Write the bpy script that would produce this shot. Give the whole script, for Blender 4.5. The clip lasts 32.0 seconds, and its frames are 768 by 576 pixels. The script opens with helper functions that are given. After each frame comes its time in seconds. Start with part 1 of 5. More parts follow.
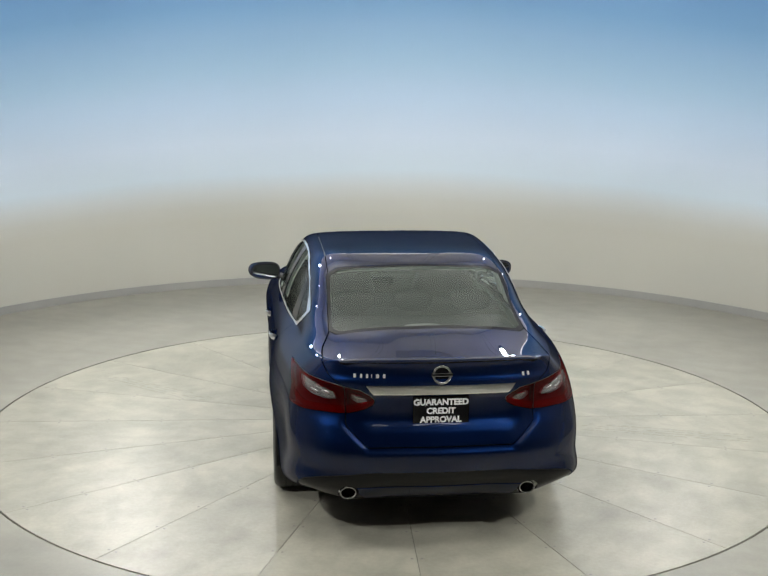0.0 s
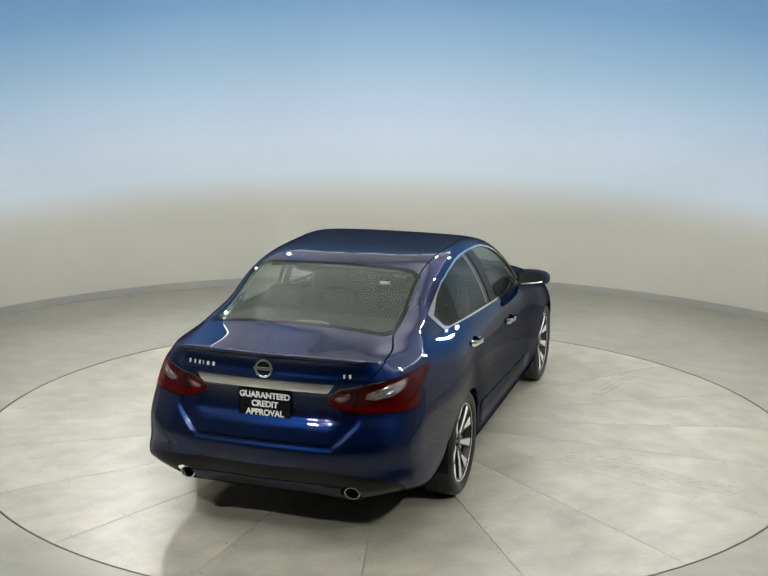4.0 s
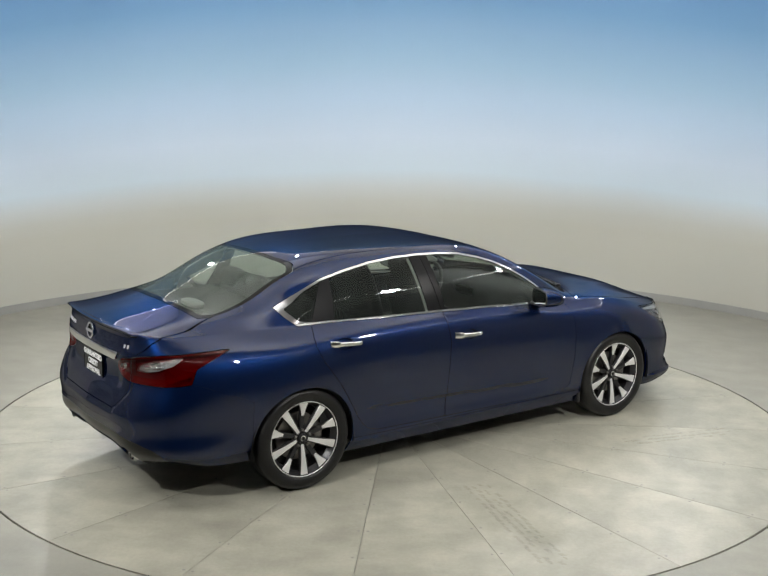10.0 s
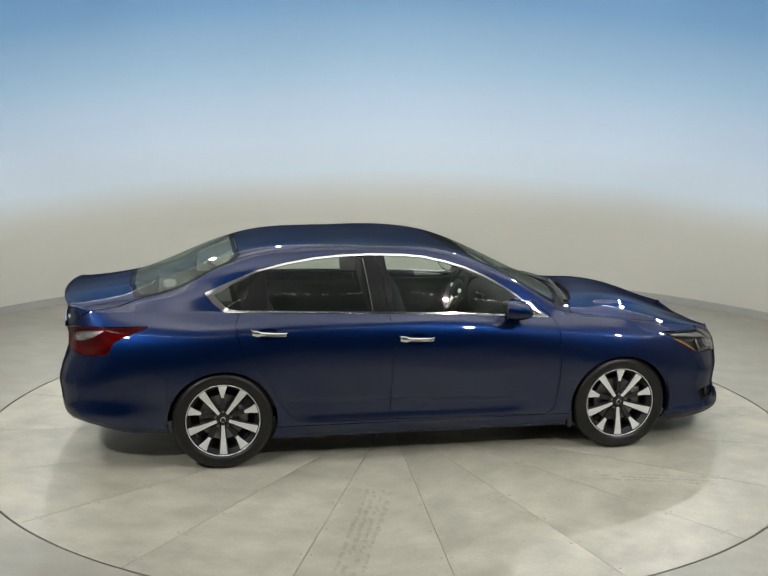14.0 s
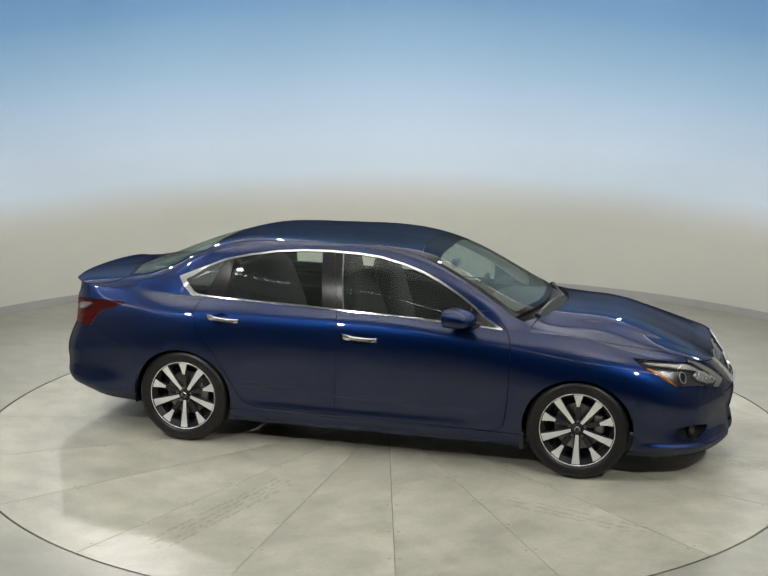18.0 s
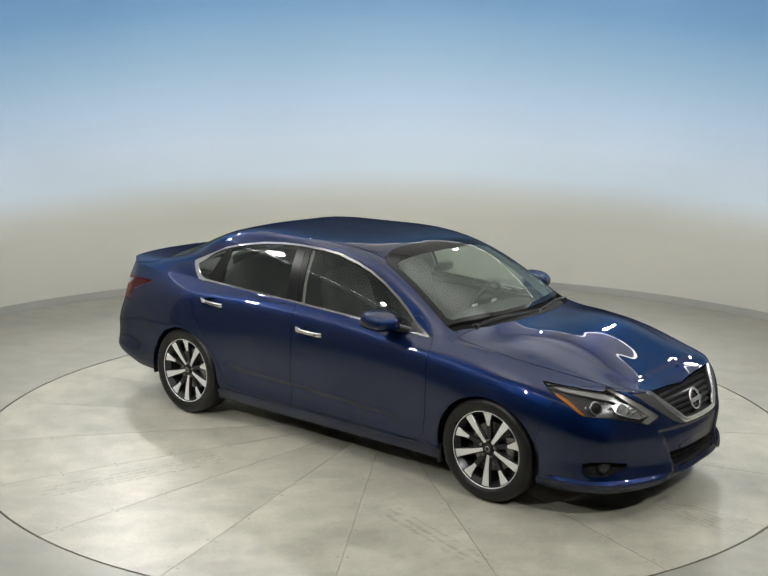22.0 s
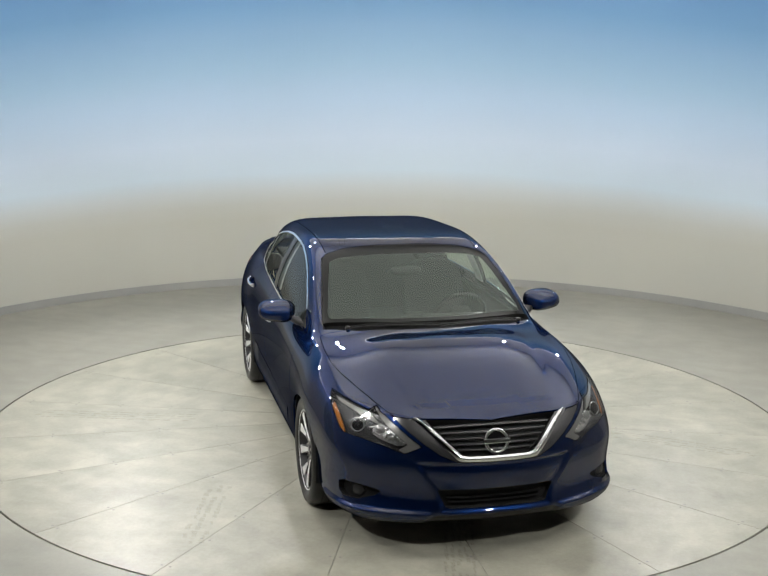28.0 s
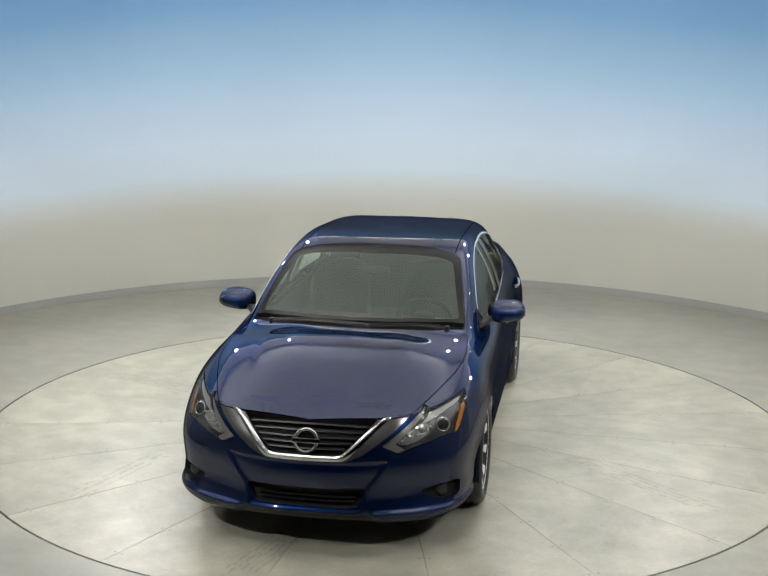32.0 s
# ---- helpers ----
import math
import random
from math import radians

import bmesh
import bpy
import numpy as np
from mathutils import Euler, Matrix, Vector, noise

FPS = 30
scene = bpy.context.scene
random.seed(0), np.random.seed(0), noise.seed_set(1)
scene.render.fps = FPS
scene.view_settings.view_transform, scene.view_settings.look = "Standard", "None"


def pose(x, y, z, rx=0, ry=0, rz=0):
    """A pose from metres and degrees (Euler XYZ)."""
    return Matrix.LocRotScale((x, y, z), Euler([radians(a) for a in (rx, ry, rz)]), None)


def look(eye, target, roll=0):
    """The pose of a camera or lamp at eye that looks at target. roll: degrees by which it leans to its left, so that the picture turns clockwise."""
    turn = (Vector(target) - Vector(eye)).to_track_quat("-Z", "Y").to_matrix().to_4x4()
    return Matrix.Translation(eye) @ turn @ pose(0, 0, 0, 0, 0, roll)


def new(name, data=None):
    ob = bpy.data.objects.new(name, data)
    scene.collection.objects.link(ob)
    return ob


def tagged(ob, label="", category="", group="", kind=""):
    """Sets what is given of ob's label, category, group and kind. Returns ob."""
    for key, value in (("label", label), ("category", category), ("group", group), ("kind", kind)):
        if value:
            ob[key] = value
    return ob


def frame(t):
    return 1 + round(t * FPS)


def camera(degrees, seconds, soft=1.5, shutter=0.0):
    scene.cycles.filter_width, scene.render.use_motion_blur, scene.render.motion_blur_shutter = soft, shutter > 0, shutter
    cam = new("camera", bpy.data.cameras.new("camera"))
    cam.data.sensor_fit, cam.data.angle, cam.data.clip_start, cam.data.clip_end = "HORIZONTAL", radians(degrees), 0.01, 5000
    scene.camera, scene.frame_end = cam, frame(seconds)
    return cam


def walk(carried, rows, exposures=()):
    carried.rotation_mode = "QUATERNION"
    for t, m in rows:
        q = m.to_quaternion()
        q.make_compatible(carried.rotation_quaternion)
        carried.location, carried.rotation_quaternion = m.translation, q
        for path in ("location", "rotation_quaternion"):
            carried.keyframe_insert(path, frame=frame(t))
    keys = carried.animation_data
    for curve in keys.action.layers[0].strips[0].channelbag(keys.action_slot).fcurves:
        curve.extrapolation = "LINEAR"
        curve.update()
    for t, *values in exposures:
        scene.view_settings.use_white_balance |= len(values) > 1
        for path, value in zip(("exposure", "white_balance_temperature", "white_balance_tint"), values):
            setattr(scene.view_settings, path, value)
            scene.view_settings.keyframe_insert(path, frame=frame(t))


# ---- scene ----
from mathutils import geometry

# ---------- camera ----------
cam = camera(38.05, 32.0)
EYE = Vector((0.0, -8.181, 2.657))
AIM = EYE + Vector((-0.0050, 0.98052, -0.19642))
walk(cam, [(0.0, look(EYE, AIM, 0.56)), (32.0, look(EYE, AIM, 0.56))])

# ---------- light ----------
world = bpy.data.worlds.new("studio_world")
scene.world = world
world.use_nodes = True
world.node_tree.nodes["Background"].inputs[0].default_value = (0.9, 0.95, 1.0, 1)
world.node_tree.nodes["Background"].inputs[1].default_value = 0.03


def area_lamp(name, place, target, size, watts, colour=(1, 0.985, 0.95), size_y=None, shape="DISK"):
    data = bpy.data.lights.new(name, "AREA")
    data.shape = "RECTANGLE" if size_y else shape
    data.size = size
    if size_y:
        data.size_y = size_y
    data.energy = watts
    data.color = colour
    ob = new(name, data)
    ob.matrix_world = look(place, target)
    return ob


SPOTS = []
# Spot lamps on a ring under the ceiling: degrees from the far end, height, watts, beam width.
for turn, far, high, watts, beam in ((-41, 4.95, 3.45, 32, 95), (41, 4.95, 3.45, 18, 95), (-24, 4.0, 3.85, 13, 100), (24, 4.0, 3.85, 11, 100), (-92, 4.7, 3.6, 14, 100), (92, 4.7, 3.6, 7, 100),
                                     (-126, 4.7, 3.6, 22, 120), (126, 4.7, 3.6, 21, 120),
                                     (-63, 4.9, 3.6, 5, 100), (63, 4.9, 3.6, 4, 100)):
    a = radians(turn)
    SPOTS.append(area_lamp("spot_lamp", (0.14 + far * math.sin(a), 0.46 + far * math.cos(a), high), (0, 0, 0.1), 0.12 if watts > 15 and abs(turn) < 60 else 0.10 if abs(turn) < 30 else 0.17, watts))
    SPOTS[-1].data.spread = radians(beam)
# Unseen long fill lamps, added above the wall top to brighten the ceiling.
for turn in (-150, -90, -35, 35, 90, 150):
    a = radians(turn)
    place = Vector((0.14 + 5.0 * math.sin(a), 0.46 + 5.0 * math.cos(a), 3.80))
    ob = area_lamp("cove_lamp", place, place + Vector((-1.1 * math.sin(a), -1.1 * math.cos(a), 1)), 2.2, 66, size_y=0.12)
    ob.data.spread = radians(95)
# Unseen pair of fill lamps, added to brighten the far wall evenly.
for sx in (-1, 1):
    SPOTS.append(area_lamp("wall_wash_lamp", (sx * 3.2, -5.5, 4.3), (sx * 0.6, 5.5, 1.6), 0.14, 93))
    SPOTS[-1].data.spread = radians(110)
scene.view_settings.exposure = 0.0


# ---------- materials ----------
def material(name, colour=(0.5, 0.5, 0.5), rough=0.5, metal=0.0, coat=0.0, spec=0.5, grain=0.0, grain_scale=40.0, bump=0.0, bump_scale=200.0, emit=None, emit_strength=0.0):
    m = bpy.data.materials.new(name)
    m.use_nodes = True
    nt = m.node_tree
    b = nt.nodes["Principled BSDF"]
    b.inputs["Base Color"].default_value = (*colour, 1)
    b.inputs["Roughness"].default_value = rough
    b.inputs["Metallic"].default_value = metal
    b.inputs["Coat Weight"].default_value = coat
    b.inputs["Coat Roughness"].default_value = 0.03
    b.inputs["Specular IOR Level"].default_value = spec
    if emit:
        b.inputs["Emission Color"].default_value = (*emit, 1)
        b.inputs["Emission Strength"].default_value = emit_strength
    tc = nt.nodes.new("ShaderNodeTexCoord")
    if grain:
        n = nt.nodes.new("ShaderNodeTexNoise")
        n.inputs["Scale"].default_value = grain_scale
        n.inputs["Detail"].default_value = 6
        nt.links.new(tc.outputs["Object"], n.inputs["Vector"])
        r = nt.nodes.new("ShaderNodeValToRGB")
        r.color_ramp.elements[0].position, r.color_ramp.elements[1].position = 0.3, 0.7
        r.color_ramp.elements[0].color = (*[c * (1 - grain) for c in colour], 1)
        r.color_ramp.elements[1].color = (*[min(1, c * (1 + grain)) for c in colour], 1)
        nt.links.new(n.outputs["Fac"], r.inputs["Fac"])
        nt.links.new(r.outputs["Color"], b.inputs["Base Color"])
    if bump:
        n2 = nt.nodes.new("ShaderNodeTexNoise")
        n2.inputs["Scale"].default_value = bump_scale
        n2.inputs["Detail"].default_value = 3
        nt.links.new(tc.outputs["Object"], n2.inputs["Vector"])
        bp = nt.nodes.new("ShaderNodeBump")
        bp.inputs["Strength"].default_value = bump
        bp.inputs["Distance"].default_value = 0.002
        nt.links.new(n2.outputs["Fac"], bp.inputs["Height"])
        nt.links.new(bp.outputs["Normal"], b.inputs["Normal"])
    return m


def damped_gloss(nt, fresnel):
    """Clear gloss of coat or pane, cut at glancing angles to dim reflected sky."""
    mr = nt.nodes.new("ShaderNodeFloatCurve")
    bend = mr.mapping.curves[0].points
    bend[0].location, bend[1].location = (0.0, 0.02), (1.0, 0.05)
    for at in ((0.04, 0.05), (0.12, 0.105), (0.20, 0.155), (0.26, 0.15), (0.34, 0.09), (0.44, 0.05)):
        bend.new(*at)
    mr.mapping.update()
    nt.links.new(fresnel.outputs[0], mr.inputs["Value"])
    return mr


def glass(name, tint, gloss_rough=0.0, ior=1.5, sheen=(1, 1, 1), film=None, cover=0.15):
    m = bpy.data.materials.new(name)
    m.use_nodes = True
    nt = m.node_tree
    nt.nodes.remove(nt.nodes["Principled BSDF"])
    out = nt.nodes["Material Output"]
    tr = nt.nodes.new("ShaderNodeBsdfTransparent")
    tr.inputs["Color"].default_value = (*tint, 1)
    gl = nt.nodes.new("ShaderNodeBsdfGlossy")
    gl.inputs["Roughness"].default_value = gloss_rough
    gl.inputs["Color"].default_value = (*sheen, 1)
    fr = nt.nodes.new("ShaderNodeFresnel")
    fr.inputs["IOR"].default_value = ior
    mx = nt.nodes.new("ShaderNodeMixShader")
    nt.links.new(damped_gloss(nt, fr).outputs[0], mx.inputs[0])
    nt.links.new(tr.outputs[0], mx.inputs[1])
    nt.links.new(gl.outputs[0], mx.inputs[2])
    nt.links.new(mx.outputs[0], out.inputs["Surface"])
    if film:
        # a thin tint film and its dust; on screens also painted-in reflected haze
        di = nt.nodes.new("ShaderNodeBsdfDiffuse")
        di.inputs["Color"].default_value = (*film, 1)
        m2 = nt.nodes.new("ShaderNodeMixShader")
        m2.inputs[0].default_value = cover
        nt.links.new(mx.outputs[0], m2.inputs[1])
        nt.links.new(di.outputs[0], m2.inputs[2])
        nt.links.new(m2.outputs[0], out.inputs["Surface"])
    return m


def concrete(name, base, rough, gloss_var, stain=0.12):
    m = material(name, base, rough, spec=0.28)
    nt = m.node_tree
    b = nt.nodes["Principled BSDF"]
    tc = nt.nodes.new("ShaderNodeTexCoord")
    big = nt.nodes.new("ShaderNodeTexNoise")
    big.inputs["Scale"].default_value, big.inputs["Detail"].default_value = 1.3, 9
    big.inputs["Roughness"].default_value = 0.62
    fine = nt.nodes.new("ShaderNodeTexNoise")
    fine.inputs["Scale"].default_value, fine.inputs["Detail"].default_value = 45, 4
    # every slab has its own patch of the pattern, turned its own way
    info = nt.nodes.new("ShaderNodeObjectInfo")
    spin = nt.nodes.new("ShaderNodeMath")
    spin.operation = "MULTIPLY"
    spin.inputs[1].default_value = 37.0
    nt.links.new(info.outputs["Random"], spin.inputs[0])
    turn = nt.nodes.new("ShaderNodeVectorRotate")
    turn.rotation_type = "Z_AXIS"
    nt.links.new(tc.outputs["Object"], turn.inputs["Vector"])
    nt.links.new(spin.outputs[0], turn.inputs["Angle"])
    shift = nt.nodes.new("ShaderNodeVectorMath")
    nt.links.new(turn.outputs[0], shift.inputs[0])
    nt.links.new(spin.outputs[0], shift.inputs[1])
    for n in (big, fine):
        nt.links.new(shift.outputs[0], n.inputs["Vector"])
    mix = nt.nodes.new("ShaderNodeMath")
    mix.operation = "MULTIPLY_ADD"
    mix.inputs[1].default_value = 0.25
    nt.links.new(fine.outputs["Fac"], mix.inputs[0])
    nt.links.new(big.outputs["Fac"], mix.inputs[2])
    r = nt.nodes.new("ShaderNodeValToRGB")
    r.color_ramp.elements[0].position, r.color_ramp.elements[1].position = 0.42, 0.82
    r.color_ramp.elements[0].color = (*[c * (1 - stain) for c in base], 1)
    r.color_ramp.elements[1].color = (*[c * (1 + stain) for c in base], 1)
    nt.links.new(mix.outputs[0], r.inputs["Fac"])
    # rubbed streaks
    st = nt.nodes.new("ShaderNodeTexNoise")
    st.inputs["Scale"].default_value, st.inputs["Detail"].default_value = 1.6, 4
    mp = nt.nodes.new("ShaderNodeMapping")
    mp.inputs["Scale"].default_value, mp.inputs["Rotation"].default_value = (0.8, 3.0, 1), (0, 0, 0.5)
    nt.links.new(shift.outputs[0], mp.inputs["Vector"])
    nt.links.new(mp.outputs[0], st.inputs["Vector"])
    sr = nt.nodes.new("ShaderNodeMapRange")
    sr.inputs["From Min"].default_value, sr.inputs["From Max"].default_value = 0.40, 0.85
    sr.inputs["To Min"].default_value, sr.inputs["To Max"].default_value = 0.0, min(1.0, stain * 2.0)
    nt.links.new(st.outputs["Fac"], sr.inputs["Value"])
    mc = nt.nodes.new("ShaderNodeMix")
    mc.data_type = "RGBA"
    mc.inputs["B"].default_value = (*[c * 0.68 for c in base], 1)
    nt.links.new(sr.outputs[0], mc.inputs["Factor"])
    nt.links.new(r.outputs["Color"], mc.inputs["A"])
    nt.links.new(mc.outputs["Result"], b.inputs["Base Color"])
    # pale rubbed smears between the darker stains
    sm = nt.nodes.new("ShaderNodeTexNoise")
    sm.inputs["Scale"].default_value, sm.inputs["Detail"].default_value = 5.5, 3
    sm.inputs["Roughness"].default_value, sm.inputs["Distortion"].default_value = 0.5, 0.2
    m3 = nt.nodes.new("ShaderNodeMapping")
    m3.inputs["Scale"].default_value, m3.inputs["Rotation"].default_value = (1.0, 0.62, 1), (0, 0, 1.1)
    nt.links.new(shift.outputs[0], m3.inputs["Vector"])
    nt.links.new(m3.outputs[0], sm.inputs["Vector"])
    s2 = nt.nodes.new("ShaderNodeMapRange")
    s2.inputs["From Min"].default_value, s2.inputs["From Max"].default_value = 0.35, 0.65
    s2.inputs["To Min"].default_value, s2.inputs["To Max"].default_value = 1 - stain * 0.55, 1 + stain * 0.4
    nt.links.new(sm.outputs["Fac"], s2.inputs["Value"])
    vm = nt.nodes.new("ShaderNodeVectorMath")
    vm.operation = "SCALE"
    nt.links.new(mc.outputs["Result"], vm.inputs[0])
    nt.links.new(s2.outputs[0], vm.inputs["Scale"])
    nt.links.new(vm.outputs[0], b.inputs["Base Color"])
    mr = nt.nodes.new("ShaderNodeMapRange")
    mr.inputs["From Min"].default_value, mr.inputs["From Max"].default_value = 0.3, 0.7
    mr.inputs["To Min"].default_value, mr.inputs["To Max"].default_value = rough - gloss_var, rough + gloss_var
    nt.links.new(big.outputs["Fac"], mr.inputs["Value"])
    nt.links.new(mr.outputs[0], b.inputs["Roughness"])
    bp = nt.nodes.new("ShaderNodeBump")
    bp.inputs["Strength"].default_value, bp.inputs["Distance"].default_value = 0.6, 0.0012
    b2 = nt.nodes.new("ShaderNodeTexNoise")
    b2.inputs["Scale"].default_value, b2.inputs["Detail"].default_value = 130, 3
    nt.links.new(tc.outputs["Object"], b2.inputs["Vector"])
    nt.links.new(b2.outputs["Fac"], bp.inputs["Height"])
    nt.links.new(bp.outputs["Normal"], b.inputs["Normal"])
    return m


def sky_wall_paint():
    """Pale grey wall that is painted with a soft blue sky from about breast height up."""
    m = material("sky_wall_paint", (0.6, 0.6, 0.56), 0.8)
    nt = m.node_tree
    b = nt.nodes["Principled BSDF"]
    geo = nt.nodes.new("ShaderNodeNewGeometry")
    sep = nt.nodes.new("ShaderNodeSeparateXYZ")
    nt.links.new(geo.outputs["Position"], sep.inputs[0])
    nz = nt.nodes.new("ShaderNodeTexNoise")
    nz.inputs["Scale"].default_value, nz.inputs["Detail"].default_value = 0.35, 2
    nt.links.new(geo.outputs["Position"], nz.inputs["Vector"])
    add = nt.nodes.new("ShaderNodeMath")
    add.operation = "MULTIPLY_ADD"
    add.inputs[1].default_value = 0.12
    nt.links.new(nz.outputs["Fac"], add.inputs[0])
    # the blue is deeper towards both ends of the wall
    sq = nt.nodes.new("ShaderNodeMath")
    sq.operation = "MULTIPLY"
    nt.links.new(sep.outputs["X"], sq.inputs[0])
    nt.links.new(sep.outputs["X"], sq.inputs[1])
    hi = nt.nodes.new("ShaderNodeMapRange")
    hi.inputs["From Min"].default_value, hi.inputs["From Max"].default_value = 0.8, 3.4
    hi.inputs["To Min"].default_value, hi.inputs["To Max"].default_value = 0.005, 0.034
    nt.links.new(sep.outputs["Z"], hi.inputs["Value"])
    up = nt.nodes.new("ShaderNodeMath")
    up.operation = "MULTIPLY_ADD"
    nt.links.new(sq.outputs[0], up.inputs[0])
    nt.links.new(hi.outputs[0], up.inputs[1])
    nt.links.new(sep.outputs["Z"], up.inputs[2])
    nt.links.new(up.outputs[0], add.inputs[2])
    mr = nt.nodes.new("ShaderNodeMapRange")
    mr.inputs["From Min"].default_value, mr.inputs["From Max"].default_value = 0.10, 4.2
    nt.links.new(add.outputs[0], mr.inputs["Value"])
    r = nt.nodes.new("ShaderNodeValToRGB")
    e = r.color_ramp.elements
    e[0].position, e[0].color = 0.19, (0.51, 0.51, 0.455, 1)
    e[1].position, e[1].color = 1.0, (0.10, 0.25, 0.48, 1)
    for pos, col in ((0.235, (0.53, 0.54, 0.505)), (0.28, (0.57, 0.61, 0.625)), (0.33, (0.595, 0.70, 0.79)), (0.43, (0.585, 0.69, 0.825)), (0.54, (0.47, 0.61, 0.78)), (0.644, (0.356, 0.525, 0.70)), (0.835, (0.173, 0.34, 0.553))):
        x = e.new(pos)
        x.color = (*col, 1)
    nt.links.new(mr.outputs[0], r.inputs["Fac"])
    # the sky is painted on the far end only; the flanks of the wall stay grey
    end = nt.nodes.new("ShaderNodeMapRange")
    end.inputs["From Min"].default_value, end.inputs["From Max"].default_value = 2.1, 3.1
    nt.links.new(sep.outputs["Y"], end.inputs["Value"])
    mx = nt.nodes.new("ShaderNodeMix")
    mx.data_type = "RGBA"
    mx.inputs["A"].default_value = (0.42, 0.41, 0.39, 1)
    nt.links.new(end.outputs[0], mx.inputs["Factor"])
    nt.links.new(r.outputs["Color"], mx.inputs["B"])
    nt.links.new(mx.outputs["Result"], b.inputs["Base Color"])
    return m


def car_paint():
    """Deep blue pearl: a pigment layer with a blue flake glow round the lamps' reflections, under a clear coat."""
    m = material("deep_blue_pearl_paint", (0.002, 0.008, 0.04), 0.5, 0.0, 0.0, 0.0)
    nt = m.node_tree
    b = nt.nodes["Principled BSDF"]
    tc = nt.nodes.new("ShaderNodeTexCoord")
    v = nt.nodes.new("ShaderNodeTexVoronoi")
    v.inputs["Scale"].default_value = 900
    nt.links.new(tc.outputs["Object"], v.inputs["Vector"])
    r = nt.nodes.new("ShaderNodeValToRGB")
    r.color_ramp.elements[0].color = (0.0008, 0.0023, 0.0092, 1)
    r.color_ramp.elements[1].color = (0.0013, 0.0040, 0.0160, 1)
    nt.links.new(v.outputs["Color"], r.inputs["Fac"])
    nt.links.new(r.outputs["Color"], b.inputs["Base Color"])
    flake = nt.nodes.new("ShaderNodeBsdfGlossy")
    # the flakes lie flat, so they darken towards glancing angles
    lw = nt.nodes.new("ShaderNodeLayerWeight")
    lw.inputs["Blend"].default_value = 0.5
    flop = nt.nodes.new("ShaderNodeValToRGB")
    flop.color_ramp.elements[0].position, flop.color_ramp.elements[1].position = 0.55, 0.86
    flop.color_ramp.elements[0].color = (0.0012, 0.0084, 0.042, 1)
    flop.color_ramp.elements[1].color = (0.0004, 0.0013, 0.0055, 1)
    nt.links.new(lw.outputs["Facing"], flop.inputs["Fac"])
    nt.links.new(flop.outputs["Color"], flake.inputs["Color"])
    flake.inputs["Roughness"].default_value = 0.36
    both_layers = nt.nodes.new("ShaderNodeAddShader")
    nt.links.new(b.outputs[0], both_layers.inputs[0])
    nt.links.new(flake.outputs[0], both_layers.inputs[1])
    coat = nt.nodes.new("ShaderNodeBsdfGlossy")
    coat.inputs["Color"].default_value = (1.0, 0.98, 0.97, 1)
    coat.inputs["Roughness"].default_value = 0.012
    fr = nt.nodes.new("ShaderNodeFresnel")
    fr.inputs["IOR"].default_value = 1.5
    mr = damped_gloss(nt, fr)
    mx = nt.nodes.new("ShaderNodeMixShader")
    nt.links.new(mr.outputs[0], mx.inputs[0])
    nt.links.new(both_layers.outputs[0], mx.inputs[1])
    nt.links.new(coat.outputs[0], mx.inputs[2])
    nt.links.new(mx.outputs[0], nt.nodes["Material Output"].inputs["Surface"])
    return m


PAINT = car_paint()
WALL = sky_wall_paint()
BASE = material("grey_skirting_paint", (0.315, 0.315, 0.30), 0.5, grain=0.05, grain_scale=3)
FLOOR = concrete("polished_pale_concrete", (0.300, 0.294, 0.250), 0.40, 0.05, 0.12)
DISC = concrete("worn_turntable_concrete", (0.364, 0.356, 0.292), 0.35, 0.05, 0.20)
EDGE = material("dusty_concrete_edge", (0.13, 0.128, 0.115), 0.85, grain=0.2, grain_scale=12)
JOINT = material("dark_joint", (0.10, 0.095, 0.08), 0.8)
TYREMARK = glass("faint_rubber_print", (0.91, 0.905, 0.895), 0.5, 1.01)
CEIL = material("ceiling_paint", (0.66, 0.655, 0.65), 0.9, grain=0.05, grain_scale=2)
BOUNCEGREY = material("grey_curtain", (0.23, 0.23, 0.227), 0.9, grain=0.3, grain_scale=5)
TUBE = material("lit_tube", (0.9, 0.9, 0.9), 0.4, emit=(1.0, 0.98, 0.95), emit_strength=8)
BLACK = material("black_plastic", (0.012, 0.012, 0.013), 0.45, bump=0.1, bump_scale=600)
GLOSSBLACK = material("gloss_black", (0.006, 0.006, 0.007), 0.08, spec=0.3)
# Near-black that puts shade into hub, exhaust, tread and recess backs.
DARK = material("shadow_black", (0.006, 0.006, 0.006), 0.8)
RUBBER = material("tyre_rubber", (0.006, 0.006, 0.0063), 0.42, spec=0.4, grain=0.2, grain_scale=60, bump=0.15, bump_scale=300)
CHROME = material("chrome", (0.78, 0.79, 0.80), 0.06, 1.0)
SATIN = material("machined_aluminium", (0.88, 0.88, 0.89), 0.42, 0.75)
ALLOYDARK = material("dark_painted_alloy", (0.03, 0.03, 0.033), 0.3, 0.5)
STEEL = material("brake_steel", (0.28, 0.27, 0.26), 0.4, 1.0, grain=0.15, grain_scale=30)
GLASS = glass("tinted_car_glass", (0.84, 0.91, 0.86), 0.0, 1.42, film=(0.08, 0.1, 0.088), cover=0.07)
SCREENGLASS = glass("green_screen_glass", (0.59, 0.66, 0.61), 0.0, 1.32, film=(0.105, 0.130, 0.111), cover=0.30)
ENAMEL = glass("black_screen_enamel", (0.0, 0.0, 0.0), 0.0, 1.32, film=(0.008, 0.008, 0.008), cover=0.3)
